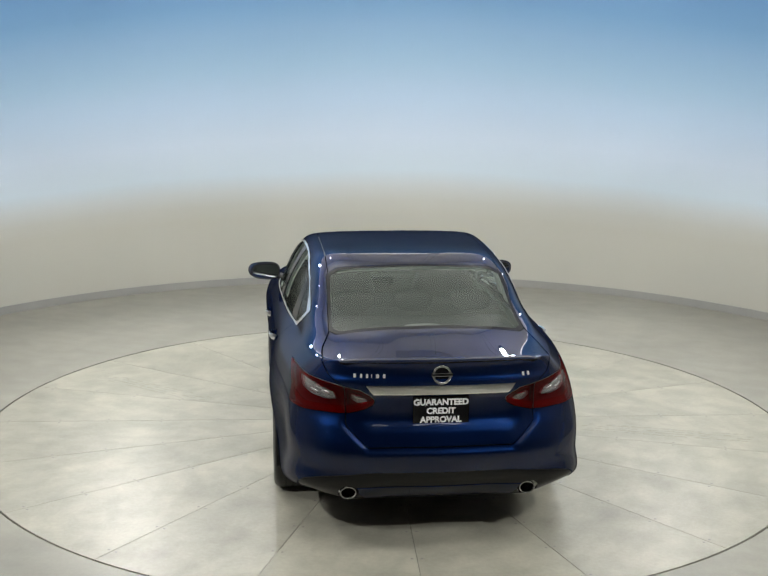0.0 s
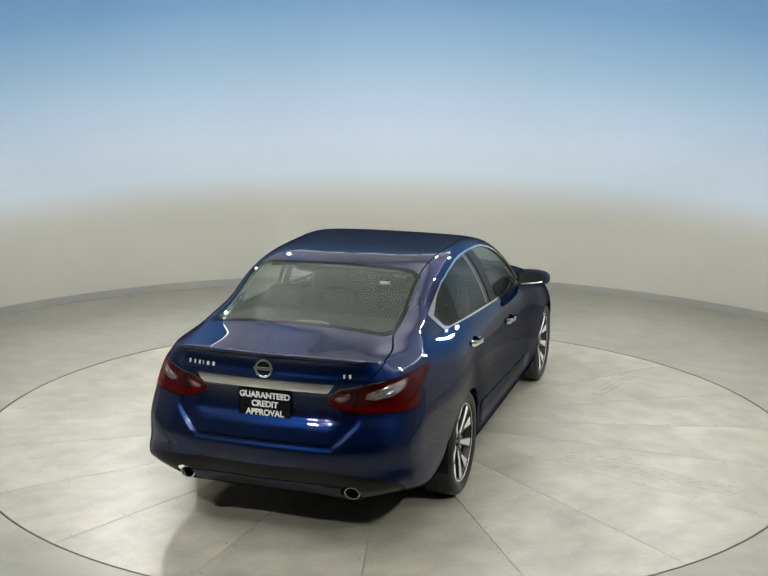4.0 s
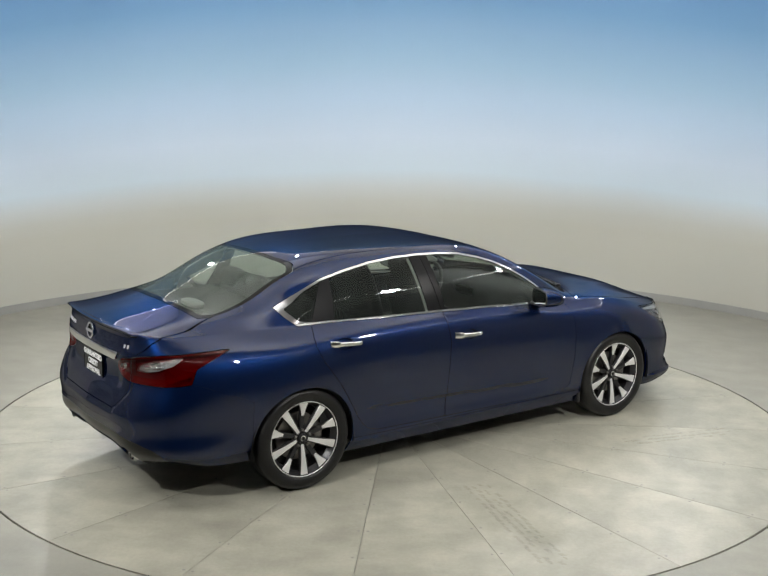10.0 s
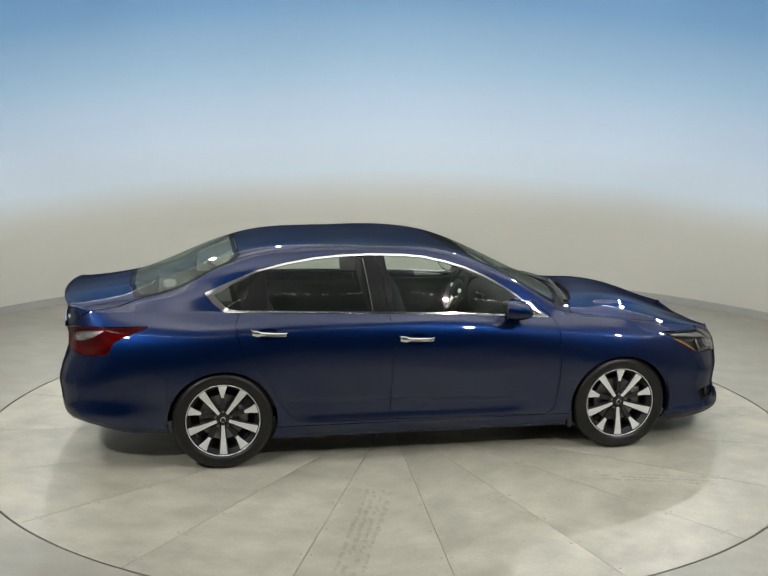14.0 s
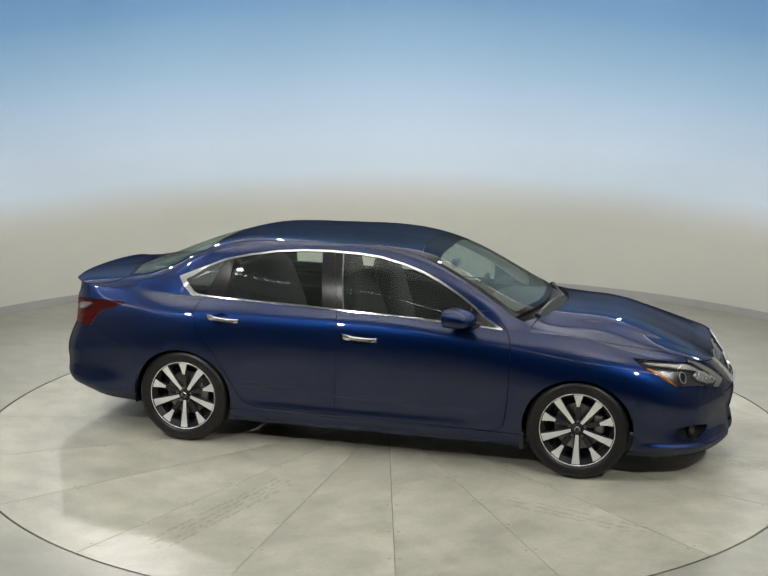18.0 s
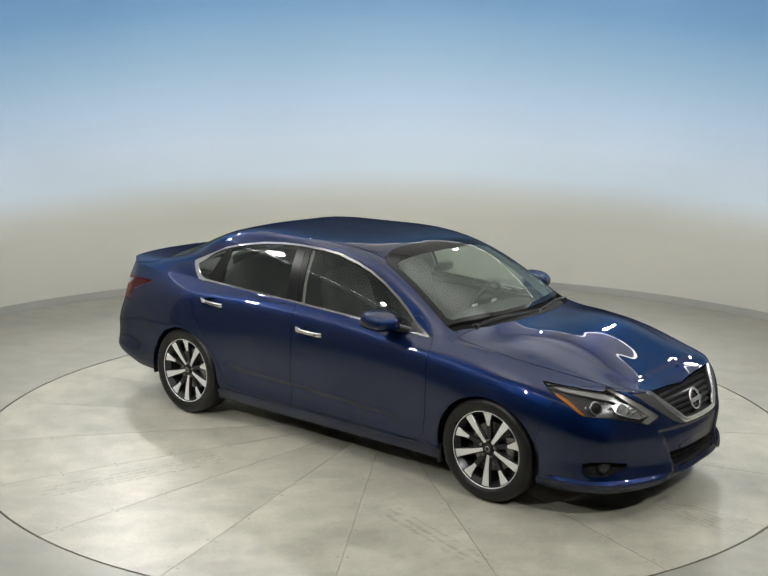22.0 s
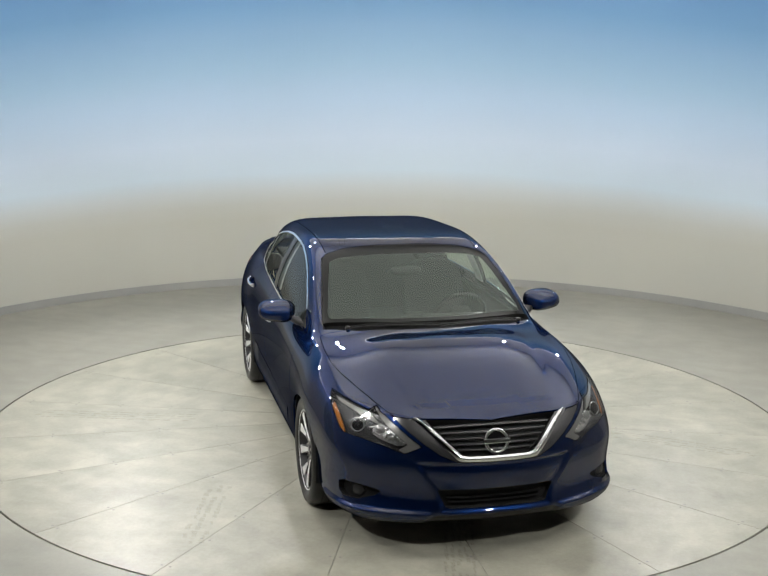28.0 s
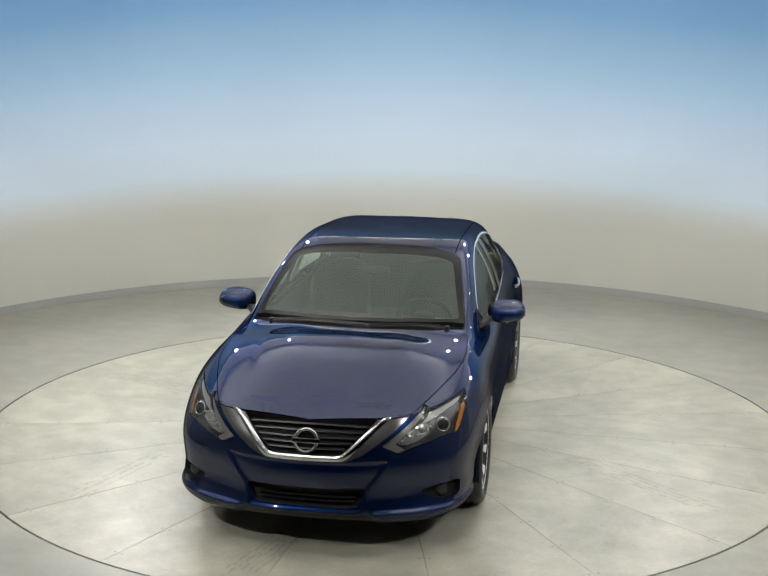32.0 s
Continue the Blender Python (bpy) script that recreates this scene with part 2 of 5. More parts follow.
CLEAR = glass("clear_lens", (0.92, 0.93, 0.93), 0.0, 1.33)
REDGLASS = glass("red_lens_glass", (0.46, 0.010, 0.022), 0.0, 1.36)
REDLENS = material("red_lens", (0.27, 0.005, 0.011), 0.06, 0.0, 1.0)
AMBER = material("amber_lens", (0.31, 0.10, 0.009), 0.12, 0.0, 1.0)
SILVER = material("reflector_silver", (0.75, 0.75, 0.76), 0.12, 1.0)
SILVERSOFT = material("facetted_reflector", (0.50, 0.50, 0.50), 0.25, 0.8, grain=0.15, grain_scale=60, bump=0.9, bump_scale=45)
BADGE = material("bright_badge_metal", (0.85, 0.85, 0.86), 0.32, 0.6)
VALANCEBLACK = material("satin_black_valance", (0.006, 0.006, 0.006), 0.35, spec=0.3, bump=0.05, bump_scale=500)
PILLAR = material("satin_black_pillar", (0.010, 0.010, 0.0105), 0.25, spec=0.14)
LAMPBLACK = material("dark_lamp_bucket", (0.17, 0.15, 0.15), 0.4)
LEATHER = material("charcoal_leather", (0.022, 0.023, 0.023), 0.8, spec=0.15, grain=0.15, grain_scale=12)
SEATGREY = material("grey_headliner", (0.32, 0.33, 0.31), 0.9, grain=0.06, grain_scale=30)
LAMPGREY = material("frosted_grey_plastic", (0.19, 0.187, 0.18), 0.28, 0.3, 0.5)
LAMPDARK = material("grey_lamp_housing", (0.05, 0.05, 0.052), 0.25, 0.5)
BLACKGLOSS = material("semi_gloss_black", (0.010, 0.010, 0.011), 0.35, spec=0.25)
DARKCHROME = material("smoked_chrome", (0.12, 0.12, 0.123), 0.25, 0.8)
DARKPLASTIC = material("dusty_black_plastic", (0.008, 0.008, 0.008), 0.7, spec=0.15, grain=0.3, grain_scale=20)
CARPET = material("black_carpet", (0.012, 0.012, 0.012), 0.95, bump=0.3, bump_scale=400)
DASHMAT = material("dark_soft_plastic", (0.025, 0.026, 0.026), 0.85, spec=0.2, grain=0.1, grain_scale=20)
MIRRORGLASS = material("mirror_glass", (0.80, 0.82, 0.83), 0.02, 1.0)
WHITE = material("white_print", (0.8, 0.8, 0.8), 0.5)


# ---------- mesh helpers ----------
def mesh_object(name, verts, faces, mat, parent=None, smooth=True, label="", normals=None):
    me = bpy.data.meshes.new(name)
    me.from_pydata([tuple(v) for v in verts], [], [tuple(f) for f in faces])
    if smooth:
        me.polygons.foreach_set("use_smooth", [True] * len(me.polygons))
    if mat:
        me.materials.append(mat)
    if normals is not None:
        me.normals_split_custom_set_from_vertices([tuple(n) for n in normals])
    ob = new(name, me)
    if parent:
        ob.parent = parent
    if label:
        ob["label"] = label
    return ob


def part(name, bm, mat, parent, label="", smooth=False, angle=None):
    me = bpy.data.meshes.new(name)
    bmesh.ops.recalc_face_normals(bm, faces=bm.faces)
    bm.to_mesh(me)
    bm.free()
    if smooth or angle:
        me.polygons.foreach_set("use_smooth", [True] * len(me.polygons))
        if angle:
            me.set_sharp_from_angle(angle=radians(angle))
    me.materials.append(mat)
    ob = new(name, me)
    if parent:
        ob.parent = parent
    if label:
        ob["label"] = label
    return ob


def box_bm(sx, sy, sz, m=Matrix(), bevel=0.0, seg=2):
    bm = bmesh.new()
    bmesh.ops.create_cube(bm, size=1, matrix=Matrix.Diagonal((sx, sy, sz, 1)))
    if bevel:
        bmesh.ops.bevel(bm, geom=bm.edges[:], offset=bevel, segments=seg, profile=0.5, affect="EDGES")
    bm.transform(m)
    return bm


def ring_bm(profile, steps, axis="z", closed=True):
    """Turns a profile of (radius, height) about an axis."""
    bm = bmesh.new()
    rows = []
    for i in range(steps):
        a = 2 * math.pi * i / steps
        row = []
        for r, h in profile:
            c, s = r * math.cos(a), r * math.sin(a)
            row.append(bm.verts.new((c, s, h) if axis == "z" else (c, h, s)))
        rows.append(row)
    n = len(profile)
    for i in range(steps):
        a, b = rows[i], rows[(i + 1) % steps]
        for j in range(n if closed else n - 1):
            k = (j + 1) % n
            bm.faces.new((a[j], b[j], b[k], a[k]))
    return bm


def tube_bm(points, radius, steps=10, caps=True):
    bm = bmesh.new()
    pts = [Vector(p) for p in points]
    rows = []
    for i, p in enumerate(pts):
        d = (pts[min(i + 1, len(pts) - 1)] - pts[max(i - 1, 0)]).normalized()
        up = Vector((0, 0, 1)) if abs(d.z) < 0.9 else Vector((1, 0, 0))
        a = d.cross(up).normalized()
        b = a.cross(d)
        rows.append([bm.verts.new(p + radius * (a * math.cos(t) + b * math.sin(t))) for t in [2 * math.pi * k / steps for k in range(steps)]])
    for a, b in zip(rows, rows[1:]):
        for k in range(steps):
            bm.faces.new((a[k], a[(k + 1) % steps], b[(k + 1) % steps], b[k]))
    if caps:
        bm.faces.new(rows[0])
        bm.faces.new(list(reversed(rows[-1])))
    return bm


# ---------- studio ----------
BACK_Y = -10.6


ARC = 192


def stadium(radius, n=ARC, cx=0.02, cy=0.385):
    pts = [(cx + radius * math.cos(a), cy + radius * math.sin(a)) for a in [math.pi * i / n for i in range(n + 1)]]
    side = [(cx - radius, cy - (cy - BACK_Y) * k / 8) for k in range(1, 9)]
    back_row = [(cx - radius + 2 * radius * k / 8, BACK_Y) for k in range(1, 9)]
    side2 = [(cx + radius, BACK_Y + (cy - BACK_Y) * k / 8) for k in range(1, 8)]
    return pts + side + back_row + side2


def band(name, inner, outer, z0, z1, mat, label="", first=0, last=None):
    n = len(inner)
    v = [(x, y, z) for x, y, z in [(*p, z0) for p in inner] + [(*p, z1) for p in inner] + [(*p, z0) for p in outer] + [(*p, z1) for p in outer]]
    f = []
    for i in range(first, n if last is None else last):
        j = (i + 1) % n
        f += [(i, n + i, n + j, j), (2 * n + i, 2 * n + j, 3 * n + j, 3 * n + i), (n + i, 3 * n + i, 3 * n + j, n + j), (i, j, 2 * n + j, 2 * n + i)]
    used = sorted({k for q in f for k in q})
    at = {k: i for i, k in enumerate(used)}
    return tagged(mesh_object(name, [v[k] for k in used], [[at[k] for k in q] for q in f], mat, smooth=False), label, kind="structure")


WALL_H, CEIL_H = 3.72, 5.6
band("wall_cyclorama", stadium(5.132), stadium(5.33), 0.0, WALL_H, WALL, "curved pale grey studio wall painted with soft blue sky", 0, ARC)
band("baseboard", stadium(5.118), stadium(5.131), 0.0, 0.085, BASE, "low grey painted skirting at the foot of the wall", 0, ARC)
# Unseen wall added to close the room; its grey bounces light onto the car.
band("wall_front", stadium(5.132), stadium(5.33), 0.0, WALL_H, BOUNCEGREY, "unseen grey wall added behind the camera", ARC, ARC + 24)
band("wall_upper", stadium(5.34), stadium(5.5), WALL_H, CEIL_H, CEIL, "grey studio wall above the painted backdrop")
ce = mesh_object("ceiling", [(x, y, CEIL_H) for x, y in stadium(5.5)] + [(x, y, CEIL_H + 0.15) for x, y in stadium(5.5)],
                 [tuple(reversed(range(ARC + 24))), tuple(range(ARC + 24, 2 * ARC + 48))], CEIL, smooth=False)
tagged(ce, "plain pale grey studio ceiling above the turntable", kind="structure")


def tube_lights():
    """Slim light tubes end to end in a ring: on top of the wall, and hung from the ceiling where the wall opens."""
    count, radius, cx, cy = 26, 5.152, 0.02, 0.385
    step = 2 * math.pi / count
    for k in range(count):
        turns = np.linspace((k + 0.04) * step, (k + 0.96) * step, 11)
        pts = [(cx + radius * math.cos(a), cy + radius * math.sin(a), WALL_H + 0.024) for a in turns]
        top = new("tube_light")
        tagged(top, "slim white light tube in a ring below the ceiling", "light tube", "ring of light tubes")
        part("diffuser", tube_bm(pts, 0.017, 8), TUBE, top, smooth=True)
        for e in (0, -1):
            part("end_cap", tube_bm([pts[e], [a + 0.2 * (b - a) for a, b in zip(pts[e], pts[1 if e == 0 else -2])]], 0.022, 8), BASE, top)
            x, y, z = pts[e]
            part("hanger", tube_bm([(x, y, z + 0.015), (x, y, CEIL_H)], 0.004, 6), BASE, top)


tube_lights()


def spot_light(lamp):
    """Black can behind a lamp, on a rod from the ceiling."""
    m = lamp.matrix_world.copy()
    r = lamp.data.size / 2 + 0.012
    top = new("spot_light")
    tagged(top, "small black spot light hung from the ceiling", "spot light", "spot lights under the ceiling")
    bm = ring_bm([(r, 0.004), (r + 0.006, 0.004), (r + 0.006, 0.10), (r * 0.7, 0.15), (0.0, 0.155)], 20, closed=False)
    bm.transform(m)
    part("can", bm, BLACK, top, angle=40)
    joint = m @ Vector((0, 0, 0.09))
    part("rod", tube_bm([joint, (joint.x, joint.y, CEIL_H)], 0.004, 8), CEIL, top)


for lamp_ob in SPOTS:
    spot_light(lamp_ob)
TABLE_R = 3.0
ring = [(TABLE_R * math.cos(2 * math.pi * i / 200), TABLE_R * math.sin(2 * math.pi * i / 200)) for i in range(200)]


def floor_with_hole():
    bm = bmesh.new()
    out = [bm.verts.new((x, y, 0)) for x, y in stadium(5.33)]
    hole = [bm.verts.new((x * 1.0025, y * 1.0025, 0)) for x, y in ring]
    e = [bm.edges.new((o[i], o[(i + 1) % len(o)])) for o in (out, hole) for i in range(len(o))]
    bmesh.ops.triangle_fill(bm, edges=e, use_beauty=True)
    return bm


fl = part("floor", floor_with_hole(), FLOOR, None)
tagged(fl, "polished pale concrete studio floor around the turntable", kind="structure")
pit = mesh_object("floor_pit", [(x * 1.0025, y * 1.0025, z) for z in (0, -0.15) for x, y in ring],
                  [(i, (i + 1) % 200, 200 + (i + 1) % 200, 200 + i) for i in range(200)] + [tuple(range(200, 400))], EDGE, smooth=False)
tagged(pit, "shallow dark pit in which the turntable sits", kind="structure")


def turntable():
    """Twenty wedge slabs with recessed joints and countersunk bolts."""
    base = new("turntable")
    tagged(base, "round turntable of twenty pale concrete wedges, flush with the floor", "turntable")
    bm = bmesh.new()
    top = [bm.verts.new((x * 0.996, y * 0.996, -0.012)) for x, y in ring]
    low = [bm.verts.new((v.co.x, v.co.y, -0.1)) for v in top]
    bm.faces.new(top)
    for i in range(200):
        bm.faces.new((top[i], top[(i + 1) % 200], low[(i + 1) % 200], low[i]))
    part("bed", bm, JOINT, base)
    bm = bmesh.new()
    half = radians(9)
    g = 0.0016
    pts = [(g / math.sin(half), 0)] + [((TABLE_R - 0.0075) * math.cos(a), (TABLE_R - 0.0075) * math.sin(a)) for a in np.linspace(-half + g / TABLE_R, half - g / TABLE_R, 11)]
    up = [bm.verts.new((x, y, 0)) for x, y in pts]
    dn = [bm.verts.new((x, y, -0.0118)) for x, y in pts]
    bm.faces.new(up)
    for i in range(len(pts)):
        j = (i + 1) % len(pts)
        bm.faces.new((up[i], dn[i], dn[j], up[j]))
    first = part("slab", bm, DISC, base)
    bolt = part("bolt", ring_bm([(0.0, 0.0006), (0.006, 0.0008), (0.0085, 0.0002)], 10, closed=False), STEEL, base)
    for k in range(20):
        a = radians(-3 + 18 * k)
        s = first if k == 0 else new("slab", first.data)
        s.parent = base
        s.rotation_euler = (0, 0, a + half)
        for r in (0.75, 1.3, 1.72, 2.12, 2.48, 2.86):
            for off in (-0.028, 0.028):
                b = bolt if (k == 0 and r == 0.75 and off < 0) else new("bolt", bolt.data)
                b.parent = base
                b.location = (r * math.cos(a) - off * math.sin(a), r * math.sin(a) + off * math.cos(a), 0.0002)
    return base


TABLE = turntable()


def tyre_marks():
    """Faint prints of tyre treads and rubbed wheel tracks on the slabs: start, end, width, rows of blocks across."""
    rng = np.random.default_rng(7)
    for (x0, y0), (x1, y1), width, rows in (((1.95, -.06), (2.92, -.36), .19, 5), ((1.08, -1.38), (1.98, -1.66), .17, 3), ((-.33, -1.45), (-.70, -2.60), .20, 4), ((.62, 1.42), (1.35, 2.30), .18, 4)):
        along = Vector((x1 - x0, y1 - y0, 0))
        length = along.length
        along.normalize()
        across = Vector((-along.y, along.x, 0))
        verts, faces = [], []
        for r in range(rows):
            d = 0.0
            while d < length:
                step = rng.uniform(.035, .075)
                fade = math.sin(math.pi * min(1, max(0, d / length))) ** .5
                if rng.random() < .25 + .65 * fade:
                    mid = Vector((x0, y0, .0005)) + along * d + across * (width * ((r + .5) / rows - .5) + rng.normal(0, .004))
                    a, b = along * step * .42, across * width / rows * rng.uniform(.14, .30)
                    skew = across * rng.uniform(.004, .010)
                    k = len(verts)
                    verts += [mid - a - b, mid + a - b + skew, mid + a + b + skew, mid - a + b]
                    faces.append((k, k + 1, k + 2, k + 3))
                d += step
        mark = mesh_object("tyre_mark", verts, faces, TYREMARK, TABLE, False, "faint grey tyre print")
        mark["kind"] = "stuff"


tyre_marks()


# ---------- car body: one master surface, cut into panels ----------
def cubic(ts, pts, q):
    """Natural cubic spline through pts (n, ...) at parameters ts, evaluated at q."""
    ts, pts = np.asarray(ts, float), np.asarray(pts, float)
    n = len(ts)
    h = np.diff(ts)
    a = np.zeros((n, n))
    r = np.zeros_like(pts)
    a[0, 0] = a[-1, -1] = 1
    for i in range(1, n - 1):
        a[i, i - 1], a[i, i], a[i, i + 1] = h[i - 1], 2 * (h[i - 1] + h[i]), h[i]
        r[i] = 6 * ((pts[i + 1] - pts[i]) / h[i] - (pts[i] - pts[i - 1]) / h[i - 1])
    m = np.linalg.solve(a, r.reshape(n, -1)).reshape(pts.shape)
    k = np.clip(np.searchsorted(ts, q, side="right") - 1, 0, n - 2)
    sh = (-1,) + (1,) * (pts.ndim - 1)
    t0, t1, hh, q = (x.reshape(sh) for x in (ts[k], ts[k + 1], h[k], np.asarray(q, float)))
    return (m[k] * (t1 - q) ** 3 + m[k + 1] * (q - t0) ** 3) / (6 * hh) + (pts[k] / hh - m[k] * hh / 6) * (t1 - q) + (pts[k + 1] / hh - m[k + 1] * hh / 6) * (q - t0)


# The body is lofted through ribs that run from the middle of the tail round the side to the middle of the nose.
# Each rib rises from the sill to the shoulder: forward, half width, height.
COLS, TOPS = [], []


def end_rib(*points):
    COLS.append(list(points))


def side_rib(x, *points):
    COLS.append([(x, w, z) for w, z in points])


def crown(*points):
    """A row over the top, from the shoulder to the middle line."""
    TOPS.append(list(points))


end_rib((-2.34, 0, .27), (-2.43, 0, .35), (-2.475, 0, .46), (-2.465, 0, .6), (-2.42, 0, .76), (-2.43, 0, .93), (-2.425, 0, 1.095))  # middle of the tail
end_rib((-2.335, .28, .27), (-2.42, .29, .35), (-2.465, .29, .46), (-2.455, .29, .6), (-2.415, .29, .76), (-2.42, .29, .93), (-2.412, .28, 1.09))  # tail, inside the lamp
end_rib((-2.36, .55, .285), (-2.42, .585, .355), (-2.43, .59, .47), (-2.42, .59, .61), (-2.375, .56, .77), (-2.37, .545, .93), (-2.365, .52, 1.075))  # tail, outside the lamp
end_rib((-2.22, .74, .3), (-2.285, .8, .355), (-2.29, .8, .47), (-2.28, .8, .62), (-2.25, .765, .78), (-2.245, .715, .93), (-2.24, .64, 1.055))  # rear corner
end_rib((-2.04, .82, .27), (-2.06, .868, .335), (-2.065, .86, .47), (-2.06, .86, .63), (-2.06, .84, .79), (-2.05, .785, .935), (-2.05, .695, 1.045))  # behind the rear wheel
side_rib(-1.75, (.81, .24), (.865, .32), (.89, .46), (.905, .64), (.89, .8), (.835, .94), (.735, 1.045))  # rear quarter
side_rib(-1.388, (.84, .2), (.885, .29), (.915, .45), (.93, .64), (.92, .81), (.865, .95), (.75, 1.04))  # rear wheel
side_rib(-1.05, (.842, .178), (.882, .255), (.9, .43), (.915, .63), (.91, .81), (.875, .945), (.785, 1.032))  # rear door, back
side_rib(-.65, (.842, .178), (.882, .255), (.897, .43), (.91, .63), (.91, .8), (.88, .94), (.81, 1.022))  # rear door, middle
side_rib(-.25, (.842, .178), (.882, .255), (.897, .42), (.91, .62), (.91, .79), (.885, .93), (.825, 1.012))  # centre pillar
side_rib(.15, (.842, .178), (.882, .255), (.897, .42), (.91, .61), (.91, .78), (.885, .915), (.83, .998))  # front door, back
side_rib(.5, (.842, .178), (.882, .255), (.897, .42), (.91, .6), (.91, .765), (.885, .9), (.82, .978))  # front door, middle
side_rib(.9, (.842, .178), (.882, .255), (.9, .42), (.912, .59), (.91, .74), (.875, .87), (.79, .945))  # front door, front
side_rib(1.15, (.842, .178), (.882, .255), (.91, .42), (.922, .58), (.915, .72), (.87, .85), (.78, .938))  # behind the front wheel
side_rib(1.388, (.84, .19), (.885, .27), (.915, .42), (.93, .57), (.92, .7), (.87, .825), (.77, .918))  # front wheel
end_rib((1.72, .81, .17), (1.73, .862, .235), (1.74, .882, .38), (1.74, .895, .54), (1.73, .885, .66), (1.72, .84, .77), (1.72, .755, .845))  # front wing
end_rib((2.070, .725, .18), (2.105, .775, .235), (2.088, .775, .35), (2.085, .785, .5), (2.06, .775, .605), (2.03, .74, .7), (1.99, .675, .795))  # front corner
end_rib((2.245, .49, .175), (2.288, .52, .23), (2.268, .52, .335), (2.28, .52, .48), (2.27, .52, .57), (2.255, .51, .67), (2.205, .49, .775))  # beside the grille
end_rib((2.335, .24, .195), (2.378, .26, .245), (2.372, .26, .345), (2.385, .26, .47), (2.37, .26, .55), (2.33, .255, .65), (2.235, .25, .75))  # grille
end_rib((2.35, 0, .195), (2.392, 0, .245), (2.392, 0, .345), (2.41, 0, .47), (2.395, 0, .55), (2.35, 0, .65), (2.24, 0, .738))  # middle of the nose
# Over the top, above the ribs from the rear corner to the front wing.
crown((-2.08, .62, 1.074), (-2.13, .52, 1.096), (-2.18, .35, 1.112), (-2.21, .17, 1.120), (-2.22, 0, 1.122))
crown((-1.76, .68, 1.095), (-1.8, .6, 1.134), (-1.88, .4, 1.161), (-1.92, .2, 1.170), (-1.93, 0, 1.172))
crown((-1.39, .71, 1.12), (-1.41, .655, 1.205), (-1.45, .575, 1.276), (-1.53, .3, 1.312), (-1.55, 0, 1.318))
crown((-1.05, .742, 1.15), (-1.06, .66, 1.307), (-1.1, .565, 1.394), (-1.15, .3, 1.419), (-1.17, 0, 1.420))
crown((-.65, .762, 1.16), (-.65, .655, 1.357), (-.66, .565, 1.428), (-.68, .3, 1.448), (-.69, 0, 1.450))
crown((-.25, .772, 1.17), (-.25, .65, 1.38), (-.25, .56, 1.434), (-.26, .3, 1.446), (-.26, 0, 1.447))
crown((.15, .775, 1.14), (.15, .665, 1.333), (.13, .575, 1.400), (.1, .3, 1.421), (.09, 0, 1.424))
crown((.5, .775, 1.08), (.5, .695, 1.220), (.48, .615, 1.284), (.44, .3, 1.329), (.43, 0, 1.336))
crown((.9, .76, .978), (.905, .715, 1.022), (.92, .62, 1.060), (.95, .3, 1.086), (.955, 0, 1.090))
crown((1.15, .73, .952), (1.155, .65, .973), (1.165, .48, 1.002), (1.18, .25, 1.020), (1.19, 0, 1.024))
crown((1.395, .7, .938), (1.41, .62, .958), (1.43, .45, .988), (1.45, .22, 1.003), (1.455, 0, 1.005))
crown((1.73, .68, .878), (1.75, .6, .898), (1.78, .43, .919), (1.8, .2, .927), (1.805, 0, .926))
MIRROR = np.array([1, -1, 1.0])


def ramp(x, a, b):
    k = np.clip((x - a) / (b - a), 0, 1)
    return k * k * (3 - 2 * k)


